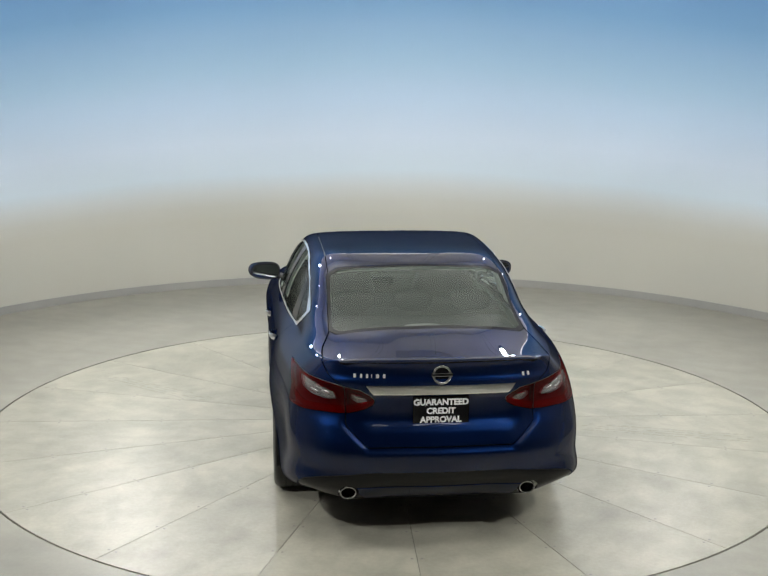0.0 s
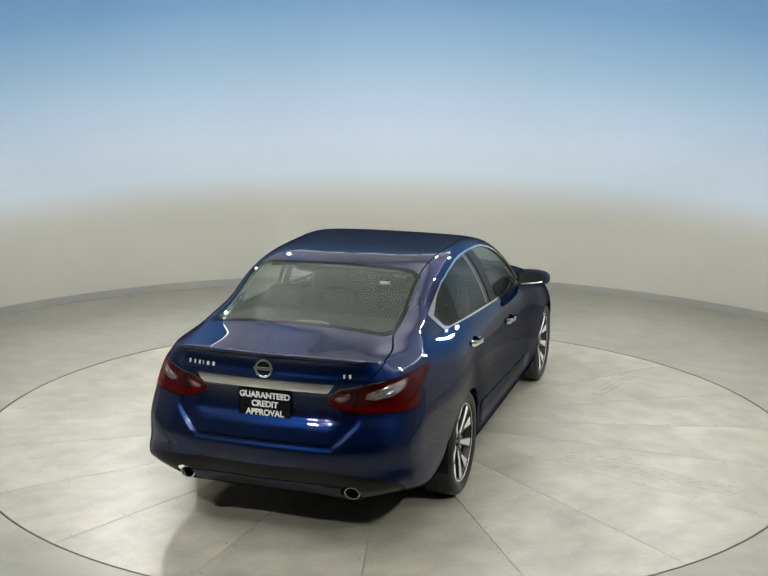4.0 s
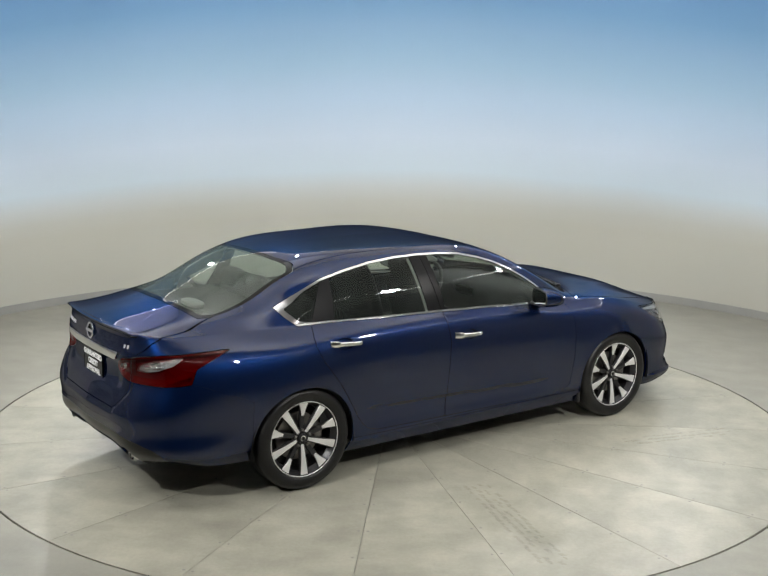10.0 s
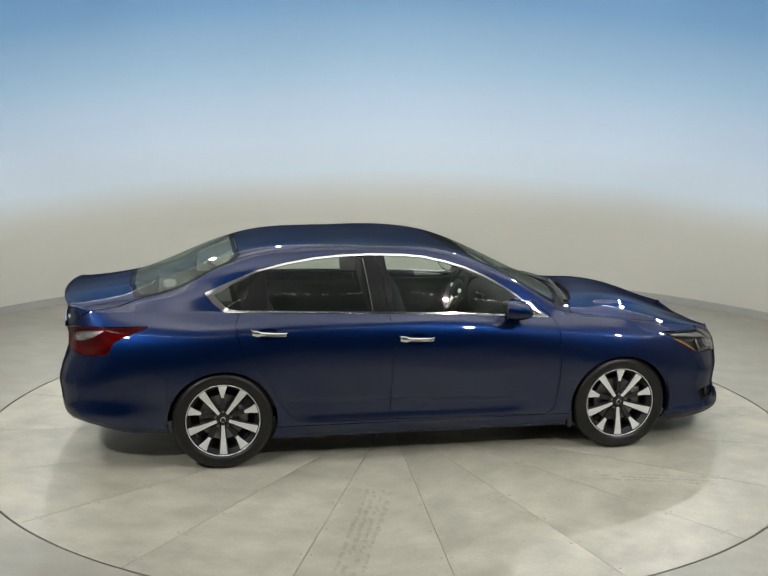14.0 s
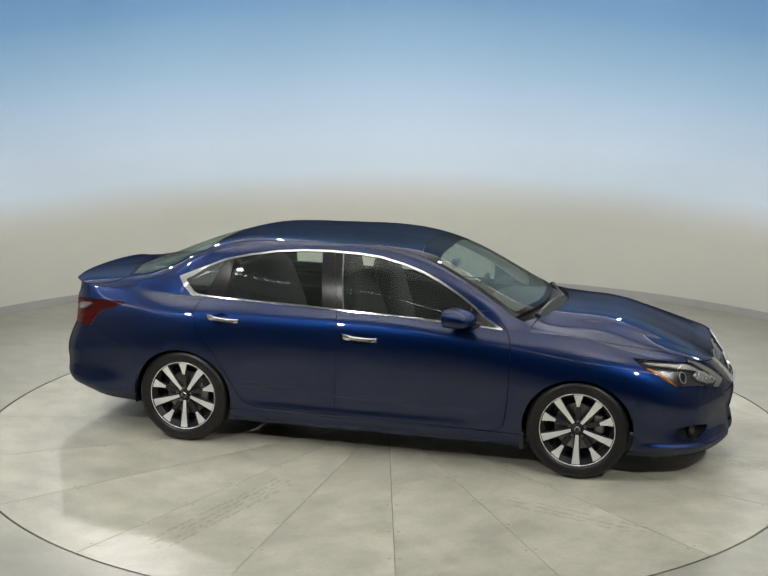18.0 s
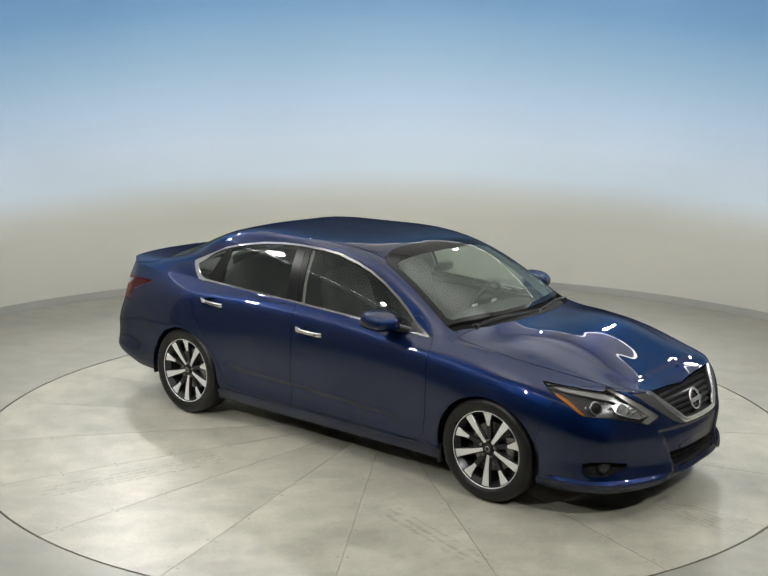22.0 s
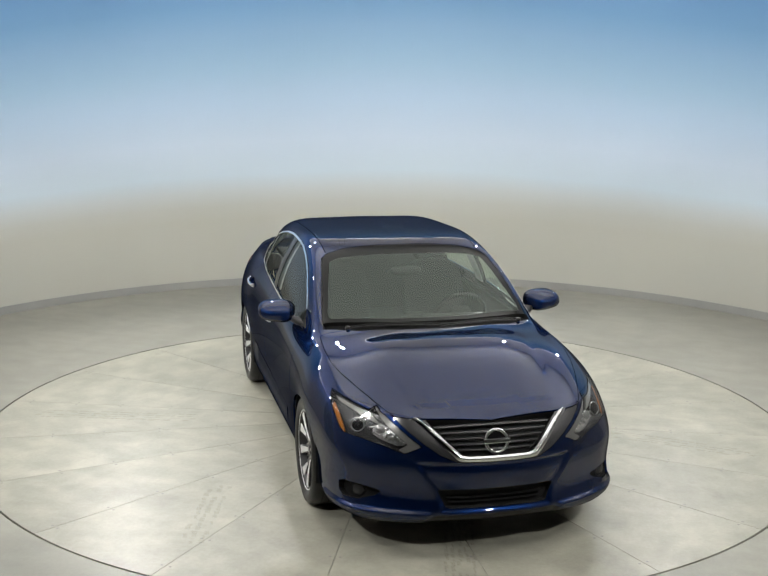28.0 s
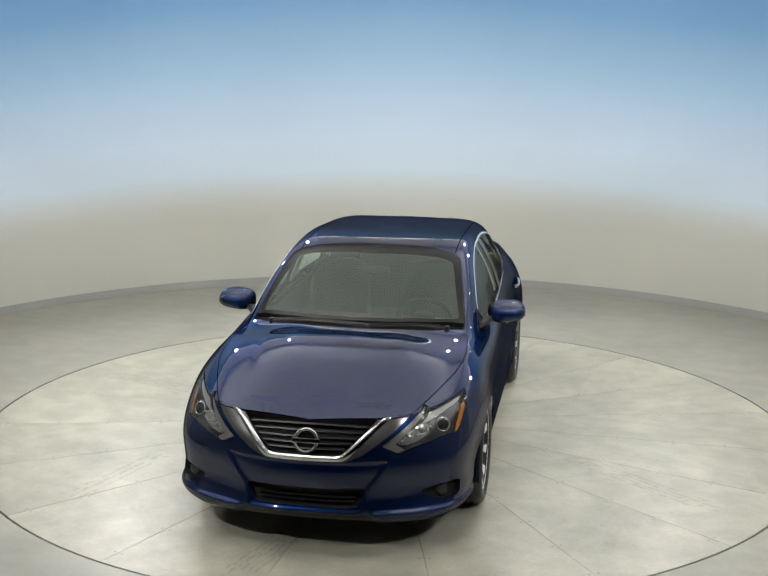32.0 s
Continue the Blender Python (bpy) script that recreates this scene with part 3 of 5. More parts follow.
def sculpt(v):
    """Character lines: door crease, bonnet creases, ledge under the plate, lip of the nose."""
    x, w, z = v[:, 0].copy(), -v[:, 1].copy(), v[:, 2].copy()
    line = .430 - .035 * x
    deep = .013 * ramp(line - z, -.002, .006) * ramp(z, .27, .36) * ramp(x, -1.0, -.80) * (1 - ramp(x, .60, .78)) * (w > .75)
    v[:, 1] += deep
    hood_w = .545 - .11 * (x - 1.15)
    v[:, 2] += .004 * ramp(hood_w - w, -.014, .045) * ramp(x, 1.25, 1.45) * (1 - ramp(x, 2.08, 2.24)) * (z > .8)
    mid_w = .30 - .05 * (x - 1.2)
    v[:, 2] -= .0018 * ramp(mid_w - w, -.06, .14) * ramp(x, 1.2, 1.4) * (1 - ramp(x, 1.9, 2.15)) * (z > .8)
    tail = (x < -2.2)
    # the bumper stands out below and beside the boot lid
    lid = np.interp(z, [.60, .612, .70, .72, .92], [.40, .422, .51, .525, .53])
    shelf = ramp(np.maximum(w - lid, .598 - z), .004, .034)
    v[:, 0] -= (x < -2.0) * .013 * shelf * (1 - ramp(z, .70, .785)) * ramp(z, .44, .575) * (1 - ramp(w, .62, .80))
    v[:, 0] -= tail * .006 * ramp(.692 - z, -.006, .012) * (1 - ramp(w, .36, .46)) * ramp(z, .58, .60)
    v[:, 0] += tail * .012 * ramp(z, .96, .99) * (1 - ramp(z, 1.04, 1.075)) * (1 - ramp(w, .55, .68))
    v[:, 0] += tail * .016 * ramp(z, .70, .74) * (1 - ramp(z, .86, .90)) * (1 - ramp(w, .36, .47))
    nose = x > 1.9
    # middle of the bumper is set back behind two slanting edges
    edge_w = np.interp(z, [.25, .312, .392, .458, .522, .60], [.318, .318, .345, .398, .433, .482])
    v[:, 0] -= nose * .015 * ramp(edge_w - w, -.008, .020) * ramp(z, .262, .285) * (1 - ramp(z, .528, .556))
    # a lip runs along the foot of the bumper, round both corners
    lip = .017 * ramp(.268 - z, -.004, .008) * ramp(w, .35, .40) * ramp(x, 1.74, 1.90)
    aim = np.radians(75) * np.clip((w - .42) / .36, 0, 1)
    v[:, 0] += lip * np.cos(aim)
    v[:, 1] -= lip * np.sin(aim)


def master():
    a = np.array(COLS, float)
    a[:, :, 1] *= -1
    n = len(a)
    ext = np.concatenate([a[3:0:-1] * MIRROR, a, a[n - 2:n - 5:-1] * MIRROR])
    seg = np.linalg.norm(np.diff(ext[:, 2:6], axis=0), axis=2).mean(1)
    tu = np.concatenate([[0], np.cumsum(seg)])
    u_of = lambda c: np.interp(c, np.arange(-3, n + 3), tu)
    tv = np.concatenate([[0], np.cumsum(np.linalg.norm(np.diff(a, axis=1), axis=2).mean(0))])
    nw = 64
    mid = int((u_of(16) - u_of(3)) / 0.0135)
    cq = np.concatenate([np.linspace(u_of(0), u_of(3), nw + 1), np.linspace(u_of(3), u_of(16), mid + 1)[1:], np.linspace(u_of(16), u_of(19), nw + 1)[1:]])
    vq = np.linspace(0, tv[-1], 72)
    su = cubic(tu, ext, cq)
    sa = np.moveaxis(cubic(tv, np.moveaxis(su, 1, 0), vq), 0, 1)
    top = sa[:, -1]
    # upper patch
    edge = cubic(tu, ext[:, -1], np.array([u_of(c) for c in range(3, 17)]))
    rows = []
    wfrac = np.linspace(0, nw, 6)
    for k in range(14):
        if k == 0:
            rows.append(np.array([top[nw - int(round(f))] for f in wfrac]))
        elif k == 13:
            rows.append(np.array([top[nw + mid + int(round(f))] for f in wfrac]))
        else:
            t = np.array(TOPS[k - 1], float)
            t[:, 1] *= -1
            rows.append(np.vstack([edge[k], t]))
    b = np.array(rows)
    extb = np.concatenate([b, b[:, 4:1:-1] * MIRROR], axis=1)
    tk = np.array([u_of(c) for c in range(3, 17)])
    sb = cubic(tk, extb, cq[nw:nw + mid + 1])
    tw = np.concatenate([[0], np.cumsum(np.linalg.norm(np.diff(extb, axis=1), axis=2).mean(0))])
    sb = np.moveaxis(cubic(tw, np.moveaxis(sb, 1, 0), np.linspace(0, tw[5], nw + 1)), 0, 1)
    sb[0] = top[nw::-1]
    sb[-1] = top[nw + mid:]
    sb[:, 0] = top[nw:nw + mid + 1]
    na, nv = sa.shape[:2]
    ia = np.arange(na * nv).reshape(na, nv)
    v = [sa.reshape(-1, 3)]
    ib = np.empty(sb.shape[:2], int)
    ib[0] = ia[nw::-1, -1]
    ib[-1] = ia[nw + mid:, -1]
    ib[:, 0] = ia[nw:nw + mid + 1, -1]
    inner = sb[1:-1, 1:]
    ib[1:-1, 1:] = na * nv + np.arange(inner.shape[0] * inner.shape[1]).reshape(inner.shape[:2])
    v.append(inner.reshape(-1, 3))
    verts = np.vstack(v)
    faces = []
    for g in (ia, ib):
        p, q, r, s = g[:-1, :-1].ravel(), g[1:, :-1].ravel(), g[1:, 1:].ravel(), g[:-1, 1:].ravel()
        faces += [np.stack([p, q, r], 1), np.stack([p, r, s], 1)]
    faces = np.vstack(faces)
    good = (faces[:, 0] != faces[:, 1]) & (faces[:, 1] != faces[:, 2]) & (faces[:, 0] != faces[:, 2])
    faces = faces[good]
    verts[np.abs(verts[:, 1]) < 1e-4, 1] = 0
    sculpt(verts)
    # smooth normals
    fn = np.cross(verts[faces[:, 1]] - verts[faces[:, 0]], verts[faces[:, 2]] - verts[faces[:, 0]])
    nrm = np.zeros_like(verts)
    for k in range(3):
        np.add.at(nrm, faces[:, k], fn)
    mid_line = verts[:, 1] == 0
    nrm[mid_line, 1] = 0
    nrm /= np.linalg.norm(nrm, axis=1)[:, None] + 1e-12
    # outward
    centre = np.array([0, 0, 0.6])
    if ((verts - centre) * nrm).sum() < 0:
        nrm, faces = -nrm, faces[:, ::-1]
    return verts, nrm, faces


def keep(surf, f):
    """The part of a surface where f < 0, cut along f = 0."""
    v, n, t = surf
    ins = f < 0
    cnt = ins[t].sum(1)
    out_f = [t[cnt == 3]]
    edges = {}
    new_v, new_n = [], []

    def cutpoint(i, j):
        key = (i, j) if i < j else (j, i)
        if key not in edges:
            k = f[i] / (f[i] - f[j])
            edges[key] = len(v) + len(new_v)
            new_v.append(v[i] + k * (v[j] - v[i]))
            m = n[i] + k * (n[j] - n[i])
            new_n.append(m / np.linalg.norm(m))
        return edges[key]

    extra = []
    for tri in t[(cnt == 1) | (cnt == 2)].tolist():
        flags = [ins[i] for i in tri]
        c = sum(flags)
        k = flags.index(True) if c == 1 else flags.index(False)
        a, b, d = tri[k], tri[(k + 1) % 3], tri[(k + 2) % 3]
        p, q = cutpoint(a, b), cutpoint(a, d)
        if c == 1:
            extra.append((a, p, q))
        else:
            extra += [(p, b, d), (p, d, q)]
    if extra:
        out_f.append(np.array(extra))
    ff = np.vstack(out_f)
    vv = np.vstack([v] + ([np.array(new_v), ] if new_v else []))
    nn = np.vstack([n] + ([np.array(new_n), ] if new_n else []))
    used, inv = np.unique(ff, return_inverse=True)
    return vv[used], nn[used], inv.reshape(ff.shape)


GAP = 0.0022


def split(surf, fun, gap=GAP):
    f = fun(surf[0])
    return keep(surf, f + gap), keep(surf, gap - f)


def polygon(points, p, q, radius=0.0):
    """Signed distance of (p, q) to a closed outline (negative inside), its corners rounded."""
    pts = np.array(points, float)
    d = np.full(len(p), 1e9)
    inside = np.zeros(len(p), bool)
    for (ax, ay), (bx, by) in zip(pts, np.roll(pts, -1, 0)):
        ex, ey = bx - ax, by - ay
        wx, wy = p - ax, q - ay
        k = np.clip((wx * ex + wy * ey) / (ex * ex + ey * ey), 0, 1)
        d = np.minimum(d, np.hypot(wx - k * ex, wy - k * ey))
        cond = ((ay > q) != (by > q)) & (p < (bx - ax) * (q - ay) / (by - ay + 1e-12) + ax)
        inside ^= cond
    return np.where(inside, -d, d) - radius


def flip(surf):
    v, n, t = surf
    return v * MIRROR, n * MIRROR, t[:, ::-1]


def both(surf):
    """A surface joined with its mirror image, welded at the middle line."""
    v, n, t = surf
    v2, n2, t2 = flip(surf)
    idx = np.arange(len(v)) + len(v)
    midl = np.abs(v[:, 1]) < 1e-5
    idx[midl] = np.arange(len(v))[midl]
    return np.vstack([v, v2]), np.vstack([n, n2]), np.vstack([t, idx[t2]])


def panel(name, surf, mat, parent, thick=0.012, label="", lift=0.0, back=True, hollow=False):
    """Links a surface as a sheet of some thickness with a turned-in rim."""
    v, n, t = surf
    used, inv = np.unique(t, return_inverse=True)
    v, n, t = v[used] + lift * n[used], n[used], inv.reshape(t.shape)
    m = len(v)
    und = np.sort(np.vstack([t[:, [0, 1]], t[:, [1, 2]], t[:, [2, 0]]]), 1)
    dirs = np.vstack([t[:, [0, 1]], t[:, [1, 2]], t[:, [2, 0]]])
    key = und[:, 0] * (m + 1) + und[:, 1]
    _, first, count = np.unique(key, return_index=True, return_counts=True)
    rim = dirs[first[count == 1]]
    verts, norms, faces = [v], [n], [t]
    low = v - thick * n
    if hollow:
        out_sign = -1
    else:
        out_sign = 1
    a, b = rim[:, 0], rim[:, 1]
    ed = v[b] - v[a]
    out = np.cross(ed, n[a])
    out *= out_sign / (np.linalg.norm(out, axis=1)[:, None] + 1e-12)
    k = len(rim)
    o = m + np.arange(k)
    verts += [v[a], v[b], low[b], low[a]]
    norms += [out] * 4
    faces += [np.stack([o + k, o, o + 3 * k], 1), np.stack([o + k, o + 3 * k, o + 2 * k], 1)]
    if hollow:
        faces[0] = t[:0]
        faces = [q[:, ::-1] for q in faces]
    if back or hollow:
        base = m + 4 * k
        verts.append(low)
        norms.append(n if hollow else -n)
        faces.append((t if hollow else t[:, ::-1]) + base)
    v, n, f = np.vstack(verts), np.vstack(norms), np.vstack(faces)
    me = bpy.data.meshes.new(name)
    me.vertices.add(len(v))
    me.vertices.foreach_set("co", v.ravel())
    me.loops.add(len(f) * 3)
    me.loops.foreach_set("vertex_index", f.ravel())
    me.polygons.add(len(f))
    me.polygons.foreach_set("loop_start", np.arange(len(f)) * 3)
    me.update(calc_edges=True)
    me.polygons.foreach_set("use_smooth", np.ones(len(f), bool))
    me.normals_split_custom_set_from_vertices(n.tolist())
    me.materials.append(mat)
    ob = new(name, me)
    if parent:
        ob.parent = parent
    if label:
        ob["label"] = label
    return ob


CAR = new("sedan_car")
tagged(CAR, "dark blue four-door sedan car standing on the turntable", "car")
M = master()
FULL = M
WHEEL_X, WHEEL_Z, ARCH = 1.388, 0.335, 0.362
for sx in (-1, 1):
    rise = M[0][:, 2] - WHEEL_Z
    M = keep(M, ARCH - np.hypot(M[0][:, 0] - sx * WHEEL_X, rise * np.where(rise > 0, 1.055, 1.0)))



def px(v):
    return v[:, 0]


def pw(v):
    return -v[:, 1]


def pz(v):
    return v[:, 2]


def tail_m(v):
    return v[:, 0] - v[:, 1]


def nose_m(v):
    return -v[:, 1] - v[:, 0]


# side glass area
DLO = [(-1.49, 1.157), (-1.30, 1.235), (-1.134, 1.302), (-.95, 1.344), (-.75, 1.376), (-.55, 1.392), (-.36, 1.396), (-.15, 1.389), (.0, 1.374), (.16, 1.338), (.30, 1.294), (.43, 1.236), (.56, 1.163), (.66, 1.096), (.745, 1.026), (.885, .942),
       (.55, .972), (.15, .996), (-.28, 1.014), (-.65, 1.024), (-1.0, 1.033), (-1.36, 1.036), (-1.43, 1.09)]
dlo, M = split(M, lambda v: polygon(DLO, px(v), pz(v)), 0.001)
# windscreen and rear window
WS = [(.215, -.2), (.215, .2), (.24, .4), (.30, .555), (.36, .595), (.93, .70), (1.0, .70), (1.13, .50), (1.2, .25), (1.225, 0), (1.225, -.2)]
ws_f = lambda v: np.maximum(polygon(WS, px(v), pw(v)), .9 - pz(v))
wind, M = split(M, ws_f, 0.002)
BL = [(-1.255, -.2), (-1.255, .3), (-1.24, .50), (-1.28, .565), (-1.88, .585), (-1.95, .545), (-1.985, .3), (-1.99, -.2)]
bl_f = lambda v: np.maximum(polygon(BL, px(v), pw(v)), 1.08 - pz(v))
backl, M = split(M, bl_f, 0.002)
roof, M = split(M, lambda v: np.maximum.reduce([pw(v) - .552, px(v) - .33, -1.33 - px(v), 1.25 - pz(v)]), 0.003)
HOOD = [(1.10, -.2), (1.08, .60), (1.05, .735), (1.30, .755), (1.48, .752), (1.64, .725), (1.83, .673), (2.02, .610), (2.16, .555), (2.5, .44), (2.5, -.2)]
hood, M = split(M, lambda v: np.maximum(polygon(HOOD, px(v), pw(v)), .735 + .072 * pw(v) - pz(v)), 0.0025)
# lamps
TAIL = [(-2.03, .848), (-2.005, .885), (-1.955, .912), (-1.86, .925), (-1.736, .945), (-1.58, .958), (-1.37, .962), (-1.043, .970), (-1.15, .925), (-1.272, .872), (-1.295, .79), (-1.38, .784), (-1.52, .78), (-1.67, .781), (-1.80, .779), (-1.885, .782), (-1.977, .803), (-2.02, .826)]
tail, M = split(M, lambda v: np.maximum(polygon(TAIL, tail_m(v), pz(v)), px(v) + 1.6), 0.002)
HEAD = [(-.92, .818), (-1.126, .80), (-1.34, .783), (-1.41, .780), (-1.425, .808), (-1.564, .771), (-1.713, .715), (-1.895, .631), (-1.776, .588), (-1.688, .605), (-1.60, .622), (-1.412, .643), (-1.30, .648), (-1.215, .651), (-1.162, .67), (-1.066, .722), (-.977, .765)]
head, M = split(M, lambda v: np.maximum(polygon(HEAD, nose_m(v), pz(v)), 1.5 - px(v)), 0.002)
# nose openings
CHROME_OUT = [(-.2, .549), (.10, .549), (.22, .551), (.245, .557), (.318, .587), (.398, .642), (.48, .707), (.55, .775), (.55, .9), (-.2, .9)]
CHROME_IN = [(-.2, .583), (.10, .583), (.195, .582), (.254, .632), (.309, .688), (.375, .757), (.385, .9), (-.2, .9)]
front_only = lambda v: 2.0 - px(v)
surround, M = split(M, lambda v: np.maximum(polygon(CHROME_OUT, pw(v), pz(v)), front_only(v)), 0.0015)
grille, surround = split(surround, lambda v: polygon(CHROME_IN, pw(v), pz(v)), 0.0)
LOWG = [(-.2, .397), (.315, .395), (.335, .388), (.29, .295), (.265, .288), (-.2, .286)]
lowg, M = split(M, lambda v: np.maximum(polygon(LOWG, pw(v), pz(v)), front_only(v)), 0.0)
FOG = [(-1.20, .372), (-1.215, .318), (-1.27, .300), (-1.42, .305), (-1.55, .335), (-1.60, .362), (-1.56, .372), (-1.42, .386), (-1.27, .388)]
fog, M = split(M, lambda v: np.maximum(polygon(FOG, nose_m(v), pz(v)), 1.7 - px(v)), 0.0)
# boot lid, splitting the tail lamp as well
lid_w = lambda v: np.interp(pz(v), [.60, .612, .70, .72, .92, .985, 1.045, 1.072, 1.12], [.40, .422, .51, .525, .53, .615, .648, .632, .585])
lid_f = lambda v: np.maximum.reduce([pw(v) - lid_w(v), .6 - pz(v), px(v) + 1.88])
trunk, M = split(M, lid_f, 0.0035)
# rear valance
VALANCE = [(-2.7, .453), (-2.088, .455), (-1.75, .43), (-1.60, .405), (-1.52, .37), (-1.50, .33), (-1.52, .2), (-1.93, .2), (-1.96, .357), (-2.7, .356)]
valance, M = split(M, lambda v: np.maximum(polygon(VALANCE, tail_m(v), pz(v)), px(v) + 1.6), 0.0015)
# doors
REAR_DOOR = [(-1.12, 1.20), (-1.264, 1.036), (-1.292, .975), (-1.296, .92), (-1.256, .828), (-1.136, .664), (-1.047, .518), (-.991, .418), (-.95, .36), (-.90, .318), (-.82, .298), (-.265, .292), (-.252, .60), (-.238, .82), (-.262, 1.019), (-.30, 1.2)]
FRONT_DOOR = [(-.30, 1.2), (-.262, 1.019), (-.238, .82), (-.252, .60), (-.265, .292), (.60, .282), (.80, .276), (.87, .290), (.908, .335), (.933, .537), (.936, .73), (.930, .886), (.90, .945), (.6, 1.2)]
rdoor, M = split(M, lambda v: np.maximum(polygon(REAR_DOOR, px(v), pz(v)), pz(v) - 1.06))
fdoor, M = split(M, lambda v: np.maximum(polygon(FRONT_DOOR, px(v), pz(v)), pz(v) - 1.06))
# finger cups behind the handles
cup = lambda x, z: lambda v: (np.hypot((px(v) - x) / 1.9, pz(v) - z) - .036)
rcup, rdoor = split(rdoor, cup(-1.085, .914), 0.0)
fcup, fdoor = split(fdoor, cup(-.075, .848), 0.0)
sill, M = split(M, lambda v: np.maximum.reduce([pz(v) - .272, px(v) - 1.12, -1.12 - px(v)]))
# bumpers
fbump, M = split(M, lambda v: np.maximum(1.745 + .35 * (pz(v) - .5) - px(v), pz(v) - .802), 0.0006)
lip_z = lambda w: np.interp(w, [0, .335, .375, .45, .60, .80], [.255, .257, .236, .210, .20, .16])
chin, fbump = split(fbump, lambda v: np.maximum(pz(v) - lip_z(pw(v)), 1.9 - px(v)), 0.0)
rbump, M = split(M, lambda v: np.maximum(px(v) + 1.752, pz(v) - .785 + .42 * np.clip(px(v) + 2.09, 0, 1)), 0.0006)

hole = lambda s: keep(s, .056 - np.hypot((pw(s[0]) - .509) / 1.08, pz(s[0]) - .318) - 9 * (px(s[0]) > -1.8))
rbump, valance = hole(rbump), hole(valance)
panel("body_side", M, PAINT, CAR)
panel("body_side", flip(M), PAINT, CAR)
panel("roof_panel", both(roof), PAINT, CAR)
panel("hood", both(hood), PAINT, CAR, 0.016)
LID = panel("trunk_lid", both(trunk), PAINT, CAR, 0.016)
FB = panel("front_bumper", both(fbump), PAINT, CAR)
RB = panel("rear_bumper", both(rbump), PAINT, CAR)
panel("chin_spoiler", both(chin), VALANCEBLACK, FB, 0.012, "matt black lower edge", -0.012)
panel("valance", both(valance), VALANCEBLACK, RB, 0.012, "matt black plastic valance", -0.004)


def inset(surf, depth, mat, name, parent, label=""):
    return panel(name, surf, mat, parent, depth, label, hollow=True)


# glass with its black edge
def glazing(name, surf, f, label):
    clear, frit = split(surf, f, 0.0)
    ob = panel(name, both(clear), SCREENGLASS, CAR, 0.004, label, back=False)
    panel("black_border", both(frit), ENAMEL, ob, 0.004)
    return ob


cowl, wind = split(wind, lambda v: np.interp(np.clip(pw(v), 0, 1), [0, .25, .50, .64, .72], [1.098, 1.082, 1.025, .968, .93]) - px(v), 0.0)
COWL_PANEL = panel("cowl", both(cowl), DARKPLASTIC, CAR, 0.034, "sunken black plastic cowl below the windshield", hollow=True)
glazing("windshield", wind, lambda v: np.maximum(polygon([(.365, -.3), (.365, .3), (.375, .47), (.41, .55), (.90, .655), (.94, .64), (.985, .50), (1.04, .25), (1.055, 0), (1.055, -.3)], px(v), pw(v)), .5 - pz(v)), "tinted windshield with a black border")
glazing("rear_window", backl, lambda v: polygon([(-1.285, -.3), (-1.285, .3), (-1.28, .48), (-1.315, .543), (-1.845, .563), (-1.915, .52), (-1.952, .3), (-1.957, -.3)], px(v), pw(v)), "tinted rear window with a black border")

# side windows, pillars and trim
inner, trim = split(dlo, lambda v: np.maximum(polygon(DLO, px(v), pz(v)) + .013 + .024 * ramp(-px(v), 1.25, 1.40), -9), 0.0)


def strip(x_top, x_low, z_top, z_low):
    return lambda v: px(v) - np.interp(pz(v), [z_low, z_top], [x_low, x_top])


b_left, b_right = strip(-.42, -.368, 1.39, 1.02), strip(-.275, -.225, 1.39, 1.02)
d_left, d_right = strip(-1.134, -1.264, 1.302, 1.036), strip(-1.066, -1.09, 1.302, 1.036)
quarter_glass, rest = split(inner, lambda v: d_left(v), 0.002)
divider, rest = split(rest, d_right, 0.0)
rear_glass, rest = split(rest, b_left, 0.0)
pillar_b, rest = split(rest, b_right, 0.0)
sail, front_glass = split(rest, lambda v: .715 - px(v), 0.0)
pillar_rear, pillar_front = split(pillar_b, strip(-.335, -.262, 1.39, 1.02), 0.002)

for fl_ in (lambda s: s, flip):
    fd = panel("front_door", fl_(fdoor), PAINT, CAR, 0.014)
    rd = panel("rear_door", fl_(rdoor), PAINT, CAR, 0.014)
    panel("finger_cup", fl_(fcup), PAINT, fd, 0.030, hollow=True)
    panel("finger_cup", fl_(rcup), PAINT, rd, 0.030, hollow=True)
    panel("side_skirt", fl_(sill), PAINT, CAR, 0.012)
    panel("window_pane", fl_(front_glass), GLASS, fd, 0.004, "tinted door glass", -0.006, False)
    panel("window_pane", fl_(rear_glass), GLASS, rd, 0.004, "tinted door glass", -0.006, False)
    panel("window_divider", fl_(divider), PILLAR, rd, 0.006, "gloss black divider", -0.002)
    panel("quarter_window", fl_(quarter_glass), GLASS, CAR, 0.004, "small tinted corner window", -0.003, False)
    panel("pillar_cover", fl_(pillar_rear), PILLAR, rd, 0.006, "gloss black pillar cover", -0.001)
    panel("pillar_cover", fl_(pillar_front), PILLAR, fd, 0.006, "gloss black pillar cover", -0.001)
    panel("mirror_sail", fl_(sail), BLACK, fd, 0.006, "black plastic corner piece", -0.002)
    panel("window_trim", fl_(trim), CHROME, CAR, 0.008, "bright chrome window surround", 0.003)


for ob in scene.objects:
    if ob.type == "MESH" and ob.data.materials and ob.data.materials[0] in (GLASS, SCREENGLASS):
        ob.visible_shadow = False


